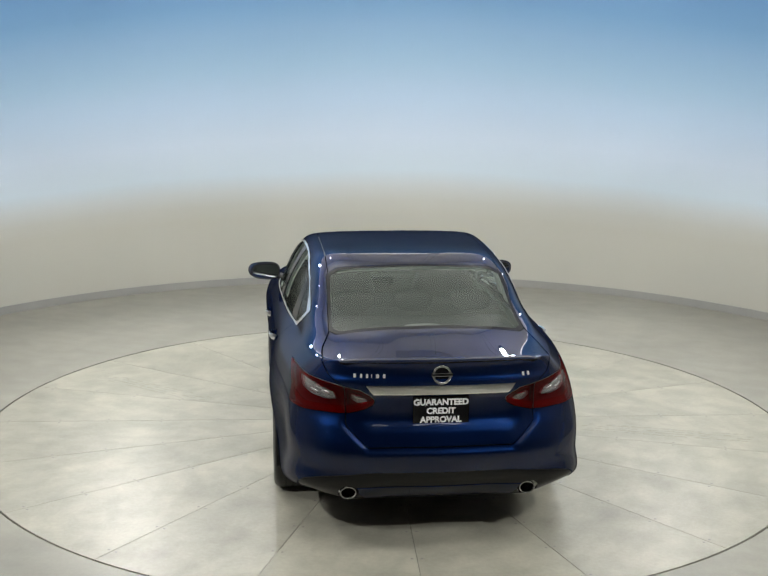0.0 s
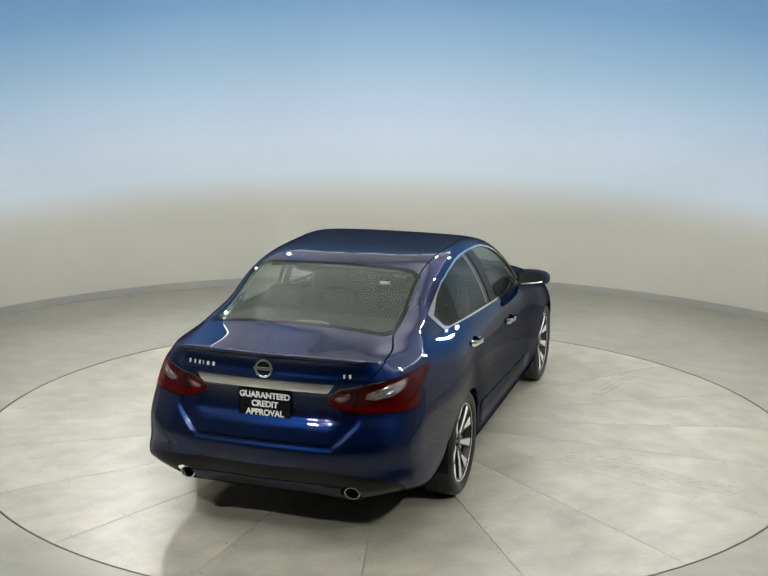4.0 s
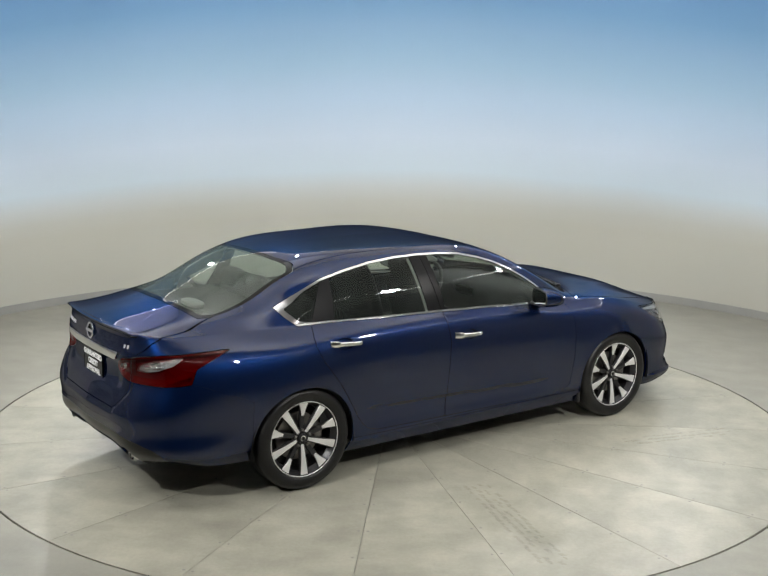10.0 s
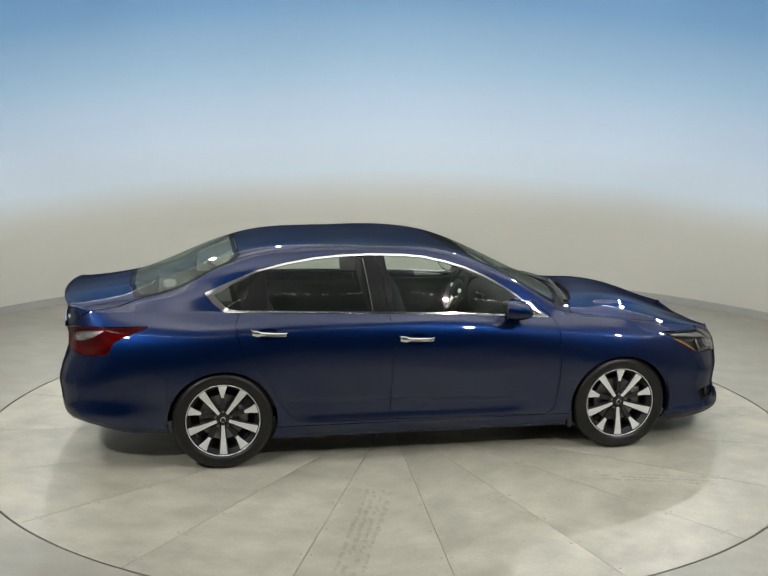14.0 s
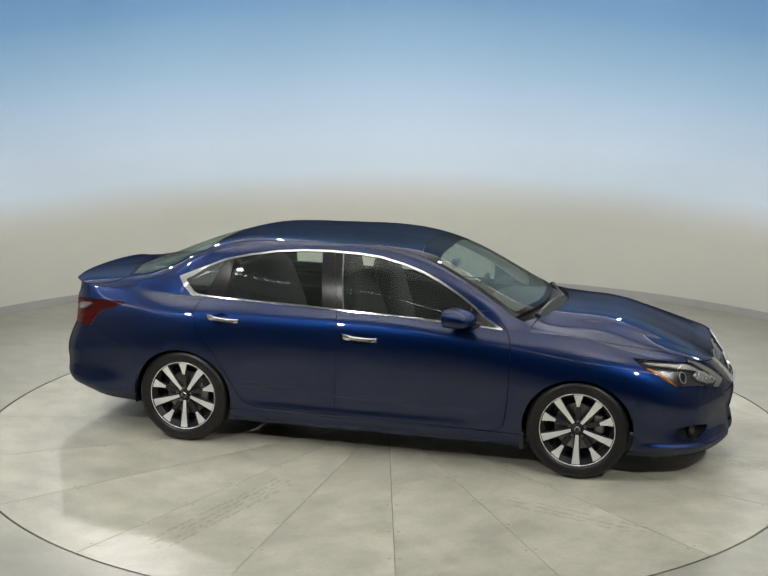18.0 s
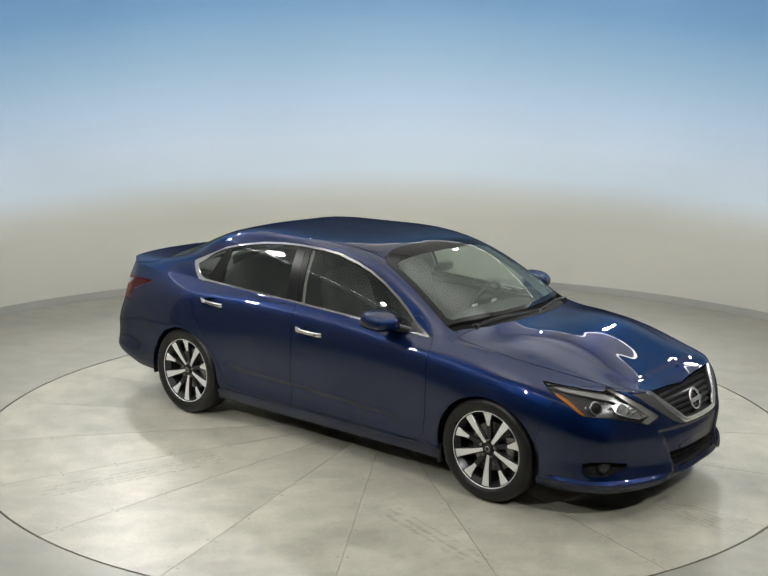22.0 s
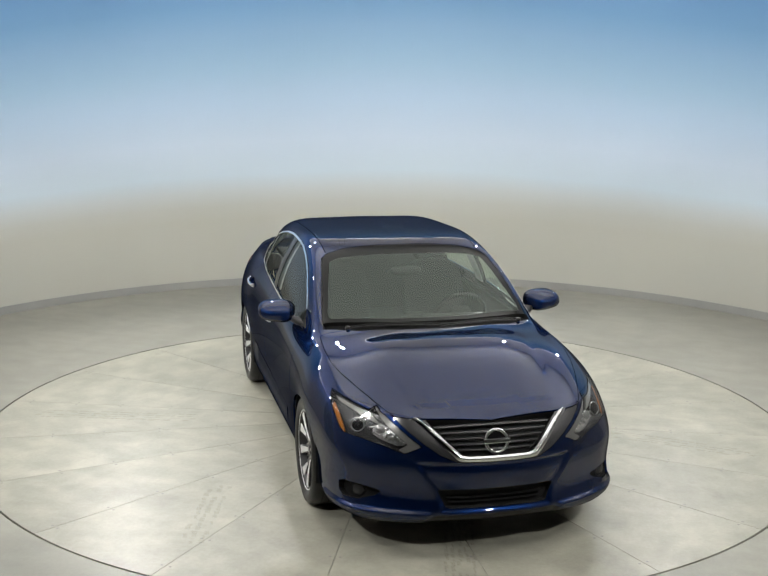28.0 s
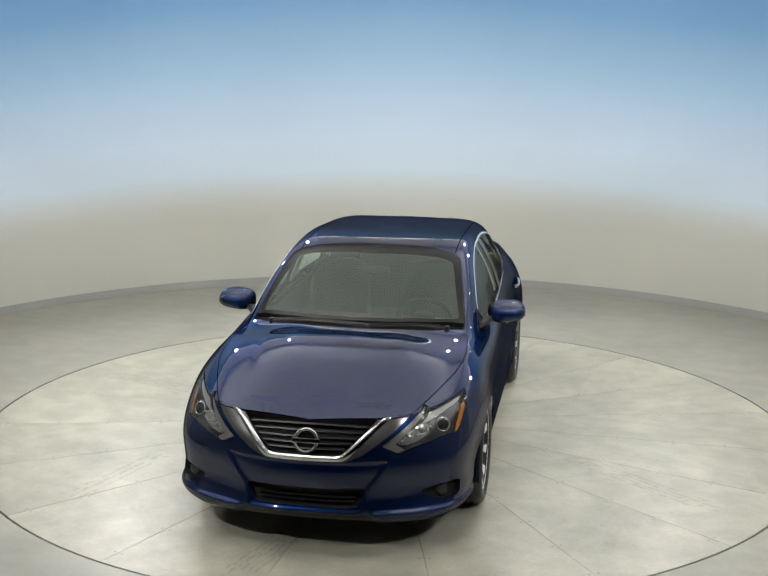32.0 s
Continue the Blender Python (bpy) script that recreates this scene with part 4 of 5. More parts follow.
# ---------- finding places on the body ----------
def on_end(w, z, front):
    """Point and normal of the nose or tail at half width w and height z, by a small plane fit."""
    v, n = FULL[0], FULL[1]
    wrong = px(v) < 1.6 if front else px(v) > -1.6
    d = (pw(v) - abs(w)) ** 2 + (pz(v) - z) ** 2 + 9 * wrong
    k = np.argsort(d)[:14]
    g = np.exp(-d[k] / (2 * .010 ** 2)) + 1e-6
    a = np.stack([np.ones(len(k)), pw(v)[k] - abs(w), pz(v)[k] - z], 1)
    x = np.linalg.lstsq(a * g[:, None], px(v)[k] * g, rcond=None)[0][0]
    x = min(max(x, px(v)[k].min()), px(v)[k].max())
    m = (n[k] * g[:, None]).sum(0)
    return Vector((x, -w, z)), Vector((m[0], m[1] * (1 if w >= 0 else -1), m[2])).normalized()


def at_nose(w, z):
    return on_end(w, z, True)


def at_tail(w, z):
    return on_end(w, z, False)


def at_side(x, z):
    v, n = FULL[0], FULL[1]
    d = (px(v) - x) ** 2 + (pz(v) - z) ** 2 + 9 * (pw(v) < .5)
    k = np.argsort(d)[:3]
    p, m = v[k].mean(0), n[k].mean(0)
    return Vector((x, p[1], z)), Vector(m).normalized()


def facing(p, n, up=(0, 0, 1)):
    """Axes at p: z along n, y upwards."""
    z = Vector(n).normalized()
    x = Vector(up).cross(z).normalized()
    y = z.cross(x)
    m = Matrix((x, y, z)).transposed().to_4x4()
    m.translation = p
    return m


def disc_bm(r, depth, m, steps=32, bevel=0.15):
    bm = ring_bm([(0, depth), (r * (1 - bevel), depth), (r, depth * (1 - bevel)), (r, 0)], steps, closed=False)
    bm.transform(m)
    return bm


def hoop_bm(r, tube, m, steps=40, flat=1.0):
    bm = ring_bm([(r + tube * math.cos(a), flat * tube * math.sin(a)) for a in [2 * math.pi * k / 10 for k in range(10)]], steps)
    bm.transform(m)
    return bm


def blob_bm(sx, sy, sz, m, power=2.6, nu=28, nv=16):
    """A rounded block (superellipsoid)."""
    bm = bmesh.new()
    sp = lambda c, e: math.copysign(abs(c) ** e, c)
    e = 2 / power
    rows = []
    for i in range(1, nv):
        a = -math.pi / 2 + math.pi * i / nv
        rows.append([bm.verts.new((sx * sp(math.cos(a), e) * sp(math.cos(b), e), sy * sp(math.cos(a), e) * sp(math.sin(b), e), sz * sp(math.sin(a), e))) for b in [2 * math.pi * k / nu for k in range(nu)]])
    lo, hi = bm.verts.new((0, 0, -sz)), bm.verts.new((0, 0, sz))
    for a, b in zip(rows, rows[1:]):
        for k in range(nu):
            bm.faces.new((a[k], a[(k + 1) % nu], b[(k + 1) % nu], b[k]))
    for k in range(nu):
        bm.faces.new((lo, rows[0][(k + 1) % nu], rows[0][k]))
        bm.faces.new((hi, rows[-1][k], rows[-1][(k + 1) % nu]))
    bm.transform(m)
    return bm


# ---------- lamps ----------
CLEAR_OUT = [(-1.79, .858), (-1.76, .895), (-1.60, .932), (-1.42, .946), (-1.37, .944), (-1.45, .90), (-1.58, .868), (-1.70, .853)]
CLEAR_IN = [(-1.995, .842), (-1.97, .872), (-1.895, .892), (-1.885, .87), (-1.92, .845), (-1.97, .832)]
tail_inner, tail_outer = split(tail, lambda v: lid_f(v), 0.0025)
for fl_ in (lambda s: s, flip):
    for base, hole, owner, nm in ((tail_outer, CLEAR_OUT, RB, "tail_lamp"), (tail_inner, CLEAR_IN, LID, "tail_lamp")):
        win, red = split(base, lambda v: polygon(hole, tail_m(v), pz(v)), 0.0)
        lamp = panel(nm, fl_(red), REDGLASS, CAR, 0.004, "deep red tail lamp lens", 0.002, False)
        panel("clear_lens", fl_(win), CLEAR, lamp, 0.004, "clear lens", 0.002, False)
        inset(fl_(base), .035, LAMPBLACK, "housing", lamp)
        panel("reflector_plate", fl_(win), SILVERSOFT, lamp, 0.004, "bright reflector plate", -.014)
        tube_f = lambda v: np.abs(pz(v) - np.interp(tail_m(v), [-2.03, -1.85, -1.5, -1.3, -1.05], [.835, .805, .808, .85, .955])) - .014
        glow, _ = split(base, tube_f, 0.0)
        panel("light_guide", fl_(glow), REDLENS, lamp, 0.008, "red light guide", -.012)
        edge, _ = split(base, lambda v: -.012 - polygon(TAIL, tail_m(v), pz(v)), 0.0)
        panel("lens_rim", fl_(edge), REDLENS, lamp, 0.006, "bright red rim", -.006)
        sgn = 1 if fl_(base)[0][:, 1].mean() < 0 else -1
        for w, z in (((.64, .885), (.70, .887), (.675, .912)) if hole is CLEAR_OUT else ((.455, .865),)):
            p, n = at_tail(sgn * w, z)
            part("reflector", blob_bm(.030, .009, .008, facing(p - n * .016, n) @ Matrix.Rotation(radians(sgn * 12), 4, "Z"), 3, 18, 10), SILVER, lamp, "bright reflector bar", smooth=True)

AMBERP = [(-1.01, .772), (-1.10, .738), (-1.182, .688), (-1.23, .648), (-1.162, .652), (-1.066, .712), (-1.0, .752)]
LAMP_PLATE = [(-1.46, .715), (-1.53, .735), (-1.62, .712), (-1.72, .668), (-1.78, .632), (-1.70, .625), (-1.60, .642), (-1.48, .672)]
BROW = [(-1.0, .80), (-1.34, .775), (-1.41, .772), (-1.56, .72), (-1.46, .735), (-1.20, .768), (-1.05, .785)]
BLADE = [(-1.425, .808), (-1.564, .771), (-1.713, .715), (-1.895, .631), (-1.776, .588), (-1.72, .605), (-1.79, .638), (-1.66, .70), (-1.53, .755)]
for fl_ in (lambda s: s, flip):
    lamp = panel("headlamp", fl_(head), CLEAR, CAR, 0.003, "clear headlamp lens over a grey housing", 0.002, False)
    inset(fl_(head), .04, LAMPDARK, "housing", lamp)
    am, _ = split(head, lambda v: polygon(AMBERP, nose_m(v), pz(v)), 0.0)
    panel("turn_signal", fl_(am), AMBER, lamp, 0.006, "amber turn signal", -.010)
    br, _ = split(head, lambda v: polygon(BROW, nose_m(v), pz(v)), 0.0)
    panel("light_bar", fl_(br), LAMPGREY, lamp, 0.012, "pale grey light bar", -.010)
    bl2, _ = split(head, lambda v: polygon(BLADE, nose_m(v), pz(v)), 0.0)
    panel("light_bar", fl_(bl2), LAMPGREY, lamp, 0.012, "pale grey light bar", -.010)
    sgn = 1 if fl_(head)[0][:, 1].mean() < 0 else -1
    p, n = at_nose(sgn * .725, .704)
    f = facing(p - n * .022, (n + Vector((.8, 0, 0))).normalized())
    part("projector_ring", hoop_bm(.037, .006, f), CHROME, lamp, "chrome ring", smooth=True)
    part("projector_lens", disc_bm(.030, .016, f, 28, .6), GLOSSBLACK, lamp, "dark projector lens", angle=50)
    plate, _ = split(head, lambda v: polygon(LAMP_PLATE, nose_m(v), pz(v)), 0.0)
    panel("reflector_plate", fl_(plate), SILVERSOFT, lamp, 0.006, "bright facetted reflector", -.024)
    p, n = at_nose(sgn * .622, .700)
    f = facing(p - n * .018, (n + Vector((.6, 0, 0))).normalized())
    part("lens_ring", hoop_bm(.026, .004, f, 32), CHROME, lamp, "chrome ring", smooth=True)
    part("reflector", disc_bm(.024, .006, f, 24, .5), SILVERSOFT, lamp, "bright facetted reflector", angle=50)
    for w, z, r, turn in ((.662, .706, .013, 20), (.655, .686, .010, 70), (.588, .712, .012, 40), (.580, .690, .016, -20), (.566, .669, .017, 25), (.548, .686, .011, 60), (.535, .668, .013, -40), (.522, .652, .014, 10), (.505, .645, .010, 50), (.600, .672, .011, 80)):
        p, n = at_nose(sgn * w, z)
        f = facing(p - n * .018, n)
        part("reflector", blob_bm(r, r * .55, r * .5, f @ Matrix.Rotation(radians(sgn * turn), 4, "Z"), 3.4, 14, 8), SILVER, lamp, "bright angular reflector", angle=40)
    pocket = inset(fl_(fog), .035, DARKPLASTIC, "fog_lamp_recess", FB)
    p, n = at_nose(sgn * .738, .35)
    f = facing(p - n * .028, (n + Vector((.6, 0, 0))).normalized())
    part("fog_lamp", disc_bm(.034, .014, f, 28, .4), LAMPDARK, pocket, "round clear fog lamp", angle=50)
    part("fog_lamp_bezel", hoop_bm(.038, .005, f), BLACKGLOSS, pocket, smooth=True)

# ---------- grille ----------
GR = inset(both(grille), .055, DARK, "grille", CAR, "black slatted front grille")


def slat(name, z, w_max, back, tall, deep, parent, mat):
    """A bar across the nose that follows its curve."""
    bm = bmesh.new()
    rows = []
    for w in np.linspace(-w_max, w_max, 25):
        p, n = at_nose(w, z)
        p = p - Vector((n.x, n.y, 0)).normalized() * back
        rows.append([bm.verts.new(p + Vector((a, 0, b))) for a, b in ((0, -tall * .3), (.004, 0), (0, tall * .5), (-deep, tall * .6), (-deep, -tall * .4))])
    for a, b in zip(rows, rows[1:]):
        for k in range(5):
            bm.faces.new((a[k], a[(k + 1) % 5], b[(k + 1) % 5], b[k]))
    bm.faces.new(rows[0])
    bm.faces.new(rows[-1])
    return part(name, bm, mat, parent, smooth=False)


def chrome_v():
    """The broad V-shaped bar round the grille, crowned across its width."""
    out = [(0, .553), (.10, .553), (.20, .5545), (.226, .560), (.245, .574), (.30, .628), (.352, .68), (.404, .730), (.453, .770)]
    inn = [(0, .583), (.10, .583), (.165, .583), (.19, .586), (.205, .592), (.262, .642), (.319, .694), (.36, .730), (.402, .762)]
    right = list(zip(out, inn))
    path = [((-a[0], a[1]), (-b[0], b[1])) for a, b in reversed(right[1:])] + right
    d = [0.0]
    for p, q in zip(path, path[1:]):
        d.append(d[-1] + math.dist(p[0], q[0]))
    rows = []
    bm = bmesh.new()
    for s in np.linspace(0, d[-1], 70):
        o = [float(np.interp(s, d, [p[0][k] for p in path])) for k in (0, 1)]
        i = [float(np.interp(s, d, [p[1][k] for p in path])) for k in (0, 1)]
        row = []
        for f, lift in ((0, -.004), (.06, .004), (.45, .011), (.62, .011), (.95, .002), (1.0, -.03)):
            p, n = at_nose(o[0] + (i[0] - o[0]) * f, o[1] + (i[1] - o[1]) * f)
            row.append(bm.verts.new(p + n * lift))
        rows.append(row)
    for a, b in zip(rows, rows[1:]):
        for k in range(5):
            bm.faces.new((a[k], a[k + 1], b[k + 1], b[k]))
    part("chrome_surround", bm, CHROME, GR, "wide chrome V surround", smooth=True, angle=40)


chrome_v()
panel("surround_trim", both(surround), DARKCHROME, GR, 0.01, "black strip round the chrome", -.003)
for z in (.607, .634, .661, .688, .715):
    slat("slat", z, float(np.interp(z, [.583, .632, .688, .757], [.19, .25, .305, .37])), .022, .013, .02, GR, BLACKGLOSS)
LG = inset(both(lowg), .05, DARK, "lower_grille", FB, "black lower grille")
for z in (.312, .336):
    slat("slat", z, float(np.interp(z, [.29, .395], [.262, .305])), .030, .006, .02, LG, DARKPLASTIC)


def emblem(p, n, r, parent):
    """Plain round badge: a hoop and a bar across it."""
    f = facing(p, n)
    hoop = part("badge", hoop_bm(r, r * .16, f, 40, .8), CHROME, parent, "round chrome badge", smooth=True)
    part("badge_bar", box_bm(r * 2.5, r * .42, r * .2, f @ Matrix.Translation((0, 0, r * .08)), r * .06), CHROME, hoop)
    part("badge_back", disc_bm(r * .95, r * .06, f @ Matrix.Translation((0, 0, -r * .15))), GLOSSBLACK, hoop)


p, n = at_nose(0, .655)
emblem(p - n * .012, (Vector((1, 0, .35))).normalized(), .062, GR)
p, n = at_tail(0, .998)
emblem(p + n * .008, n, .047, LID)

# ---------- boot lid details ----------
def tail_bar(z0, z1, w0, w1, lift, mat, name, parent, label):
    bm = bmesh.new()
    rows = []
    for s in np.linspace(-1, 1, 41):
        a, na = at_tail(s * w0, z0)
        b, nb = at_tail(s * w1, z1)
        up = (na + nb).normalized()
        low = a * .68 + b * .32 + up * (lift + .006)
        rows.append([bm.verts.new(q) for q in (a + na * .0, a + na * lift, low, b + nb * lift, b)])
    for a, b in zip(rows, rows[1:]):
        for k in range(4):
            bm.faces.new((a[k], a[k + 1], b[k + 1], b[k]))
    bm.faces.new(rows[0])
    bm.faces.new(rows[-1])
    return part(name, bm, mat, parent, label, smooth=True, angle=35)


tail_bar(.892, .942, .375, .415, .010, CHROME, "chrome_bar", LID, "broad chrome bar")


def spoiler():
    bm = bmesh.new()
    rows = []
    for s in np.linspace(-1, 1, 49):
        w = s * .60
        drop = .018 * abs(s) ** 3
        p, n = at_tail(w, 1.085 - drop)
        q = Vector((p.x, -w, 0))
        fall = 1 - .75 * max(0, (abs(s) - .85) / .15)
        rows.append([bm.verts.new((q.x + a, q.y, 1.076 - drop + b * fall)) for a, b in ((.16, .010), (.06, .013), (-.006, .018), (-.020, .013), (-.018, .003), (.005, -.02), (.08, -.03))])
    for a, b in zip(rows, rows[1:]):
        for k in range(7):
            bm.faces.new((a[k], a[(k + 1) % 7], b[(k + 1) % 7], b[k]))
    bm.faces.new(rows[0])
    bm.faces.new(rows[-1])
    return part("spoiler_lip", bm, PAINT, LID, smooth=True, angle=50)


spoiler()
for y, w in ((.475, .026), (.440, .022), (.408, .022), (.384, .008), (.352, .030), (.316, .026), (-.462, .022), (-.492, .024)):
    p, n = at_tail(-y, .992 if y > 0 else .985)
    part("badge_bar", box_bm(w * .55, .022, .005, facing(p + n * .003, n), .002), BADGE, LID)


def lettering(text, size, m, mat, parent, name="lettering"):
    cu = bpy.data.curves.new(name, "FONT")
    cu.body, cu.size, cu.align_x, cu.align_y = text, size, "CENTER", "CENTER"
    cu.extrude, cu.offset = 0.0006, size * 0.04
    tmp = new(name, cu)
    bpy.context.view_layer.update()
    me = bpy.data.meshes.new_from_object(tmp)
    bpy.data.objects.remove(tmp)
    me.transform(m)
    me.materials.clear()
    me.materials.append(mat)
    ob = new(name, me)
    ob.parent = parent
    return ob


p, n = at_tail(0, .79)
p = p + n * .012
pf = facing(p, (n + Vector((-.25, 0, .0))).normalized())
SIGN = part("dealer_plate", box_bm(.313, .170, .004, pf, .006, 2), GLOSSBLACK, LID, "black plate with white lettering")
for k, text in enumerate(("GUARANTEED", "CREDIT", "APPROVAL")):
    lettering(text, .047, pf @ Matrix.Translation((0, .05 - k * .05, .0028)), WHITE, SIGN)

# exhaust tips
for sgn in (-1, 1):
    m = Matrix.Translation((-2.352, sgn * .509, .316)) @ Matrix.Rotation(radians(90), 4, "Y") @ Matrix.Diagonal((.85, 1.1, 1, 1))
    bm = ring_bm([(.034, -.03), (.037, -.035), (.041, -.035), (.043, -.028), (.043, .16), (.034, .16)], 36)
    bm.transform(m)
    tip = part("exhaust_tip", bm, CHROME, CAR, "chrome exhaust tip", angle=40)
    # Black disc stands in for the shade inside the pipe.
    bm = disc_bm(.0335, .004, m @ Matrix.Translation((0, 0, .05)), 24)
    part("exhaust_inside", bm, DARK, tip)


# ---------- mirrors and handles ----------
def oval(a, b, power, n=32):
    sp = lambda c: math.copysign(abs(c) ** (2 / power), c)
    return [(a * sp(math.cos(t)), b * sp(math.sin(t))) for t in [2 * math.pi * (k + .5) / n for k in range(n)]]


def loft(rows):
    bm = bmesh.new()
    rows = [[bm.verts.new(q) for q in row] for row in rows]
    n = len(rows[0])
    for a, b in zip(rows, rows[1:]):
        for k in range(n):
            bm.faces.new((a[k], a[(k + 1) % n], b[(k + 1) % n], b[k]))
    bm.faces.new(rows[0])
    bm.faces.new(rows[-1])
    return bm


for sgn in (-1, 1):
    m = Matrix.Translation((.585, sgn * .945, 1.040)) @ Matrix.Rotation(radians(sgn * 16), 4, "Z")
    lean = lambda y, z: z * (1 - .9 * y * sgn) + .06 * y * sgn
    shape = ((-.046, .97, .95), (-.050, 1.0, 1.0), (-.02, 1.02, 1.01), (.025, 1.0, .97), (.06, .93, .87), (.09, .80, .70), (.110, .58, .46), (.118, .25, .2))
    bm = loft([[(x, y, lean(y, z) - .1 * max(0, x)) for y, z in oval(.120 * sy, .067 * sz, 3.0)] for x, sy, sz in shape])
    bm.transform(m)
    mir = part("door_mirror", bm, PAINT, CAR, "body-coloured door mirror", smooth=True, angle=50)
    bm = loft([[(x, y, lean(y, z)) for y, z in oval(a, b, 3.0)] for x, a, b in ((-.046, .116, .064), (-.054, .114, .062), (-.054, .106, .055), (-.049, .105, .054))])
    bm.transform(m)
    part("mirror_frame", bm, BLACK, mir, smooth=True, angle=40)
    bm = loft([[(x, y, lean(y, z)) for y, z in oval(.1055, .0545, 3.0)] for x in (-.0495, -.0515)])
    bm.transform(m @ Matrix.Rotation(radians(3), 4, "Y"))
    part("mirror_glass", bm, MIRRORGLASS, mir, "mirror glass in a black frame")
    bm = loft([[(.60 + x + dx, sgn * y, z) for x, z in oval(a, b, 2.6, 20) for z in (z + h,)] for y, a, b, h, dx in ((.79, .085, .030, .965, .05), (.83, .06, .026, .982, .03), (.87, .045, .028, 1.005, .0))])
    part("mirror_foot", bm, BLACK, mir, smooth=True, angle=50)

for doorx, z0, z1 in (((-1.195, -.955), .925, .907), ((-.205, .038), .857, .844)):
    for sgn in (1, -1):
        bm = bmesh.new()
        rows = []
        x0, x1 = doorx
        for s in np.linspace(0, 1, 21):
            x, z = x0 + (x1 - x0) * s, z0 + (z1 - z0) * s
            p, n = at_side(x, z)
            arc = math.sin(math.pi * min(1, max(0, (s - .02) / .96))) ** .45
            out = .008 + .030 * arc
            hh = .014 + .006 * (s < .25)
            rows.append([bm.verts.new((x, sgn * (p.y - out + c), z + d)) for c, d in ((0, -hh * .6), (0, hh * .6), (.007, hh), (.016, hh * .7), (.016, -hh * .7), (.007, -hh))])
        for a, b in zip(rows, rows[1:]):
            for k in range(6):
                bm.faces.new((a[k], a[(k + 1) % 6], b[(k + 1) % 6], b[k]))
        bm.faces.new(rows[0])
        bm.faces.new(rows[-1])
        owner = [o for o in CAR.children if o.name.startswith("rear_door" if x0 < -.5 else "front_door")][0 if sgn == 1 else 1]
        part("door_handle", bm, CHROME, owner, "chrome door handle", smooth=True, angle=50)

# wipers and cowl
for a, b, bow in (((1.07, -.56, .0), (1.175, .12, .0), .02), ((1.185, .02, .0), (1.05, .60, .0), .02)):
    pts = []
    for s in np.linspace(0, 1, 12):
        x, y = a[0] + (b[0] - a[0]) * s, a[1] + (b[1] - a[1]) * s
        v = FULL[0]
        k = np.argmin((px(v) - x) ** 2 + (pw(v) - abs(y)) ** 2 + 9 * (pz(v) < .85))
        pts.append((x, y, v[k, 2] + .009))
    wp = part("wiper", tube_bm(pts, .0055, 8), VALANCEBLACK, CAR, "black windshield wiper")
    part("wiper_blade", tube_bm([(x, y, z - .012) for x, y, z in pts], .005, 6), RUBBER, wp)
    x, y, z = pts[0] if a[1] < 0 else pts[-1]
    part("wiper_pivot", blob_bm(.022, .016, .014, Matrix.Translation((x, y, z - .004)), 2.6, 14, 8), VALANCEBLACK, wp, smooth=True)


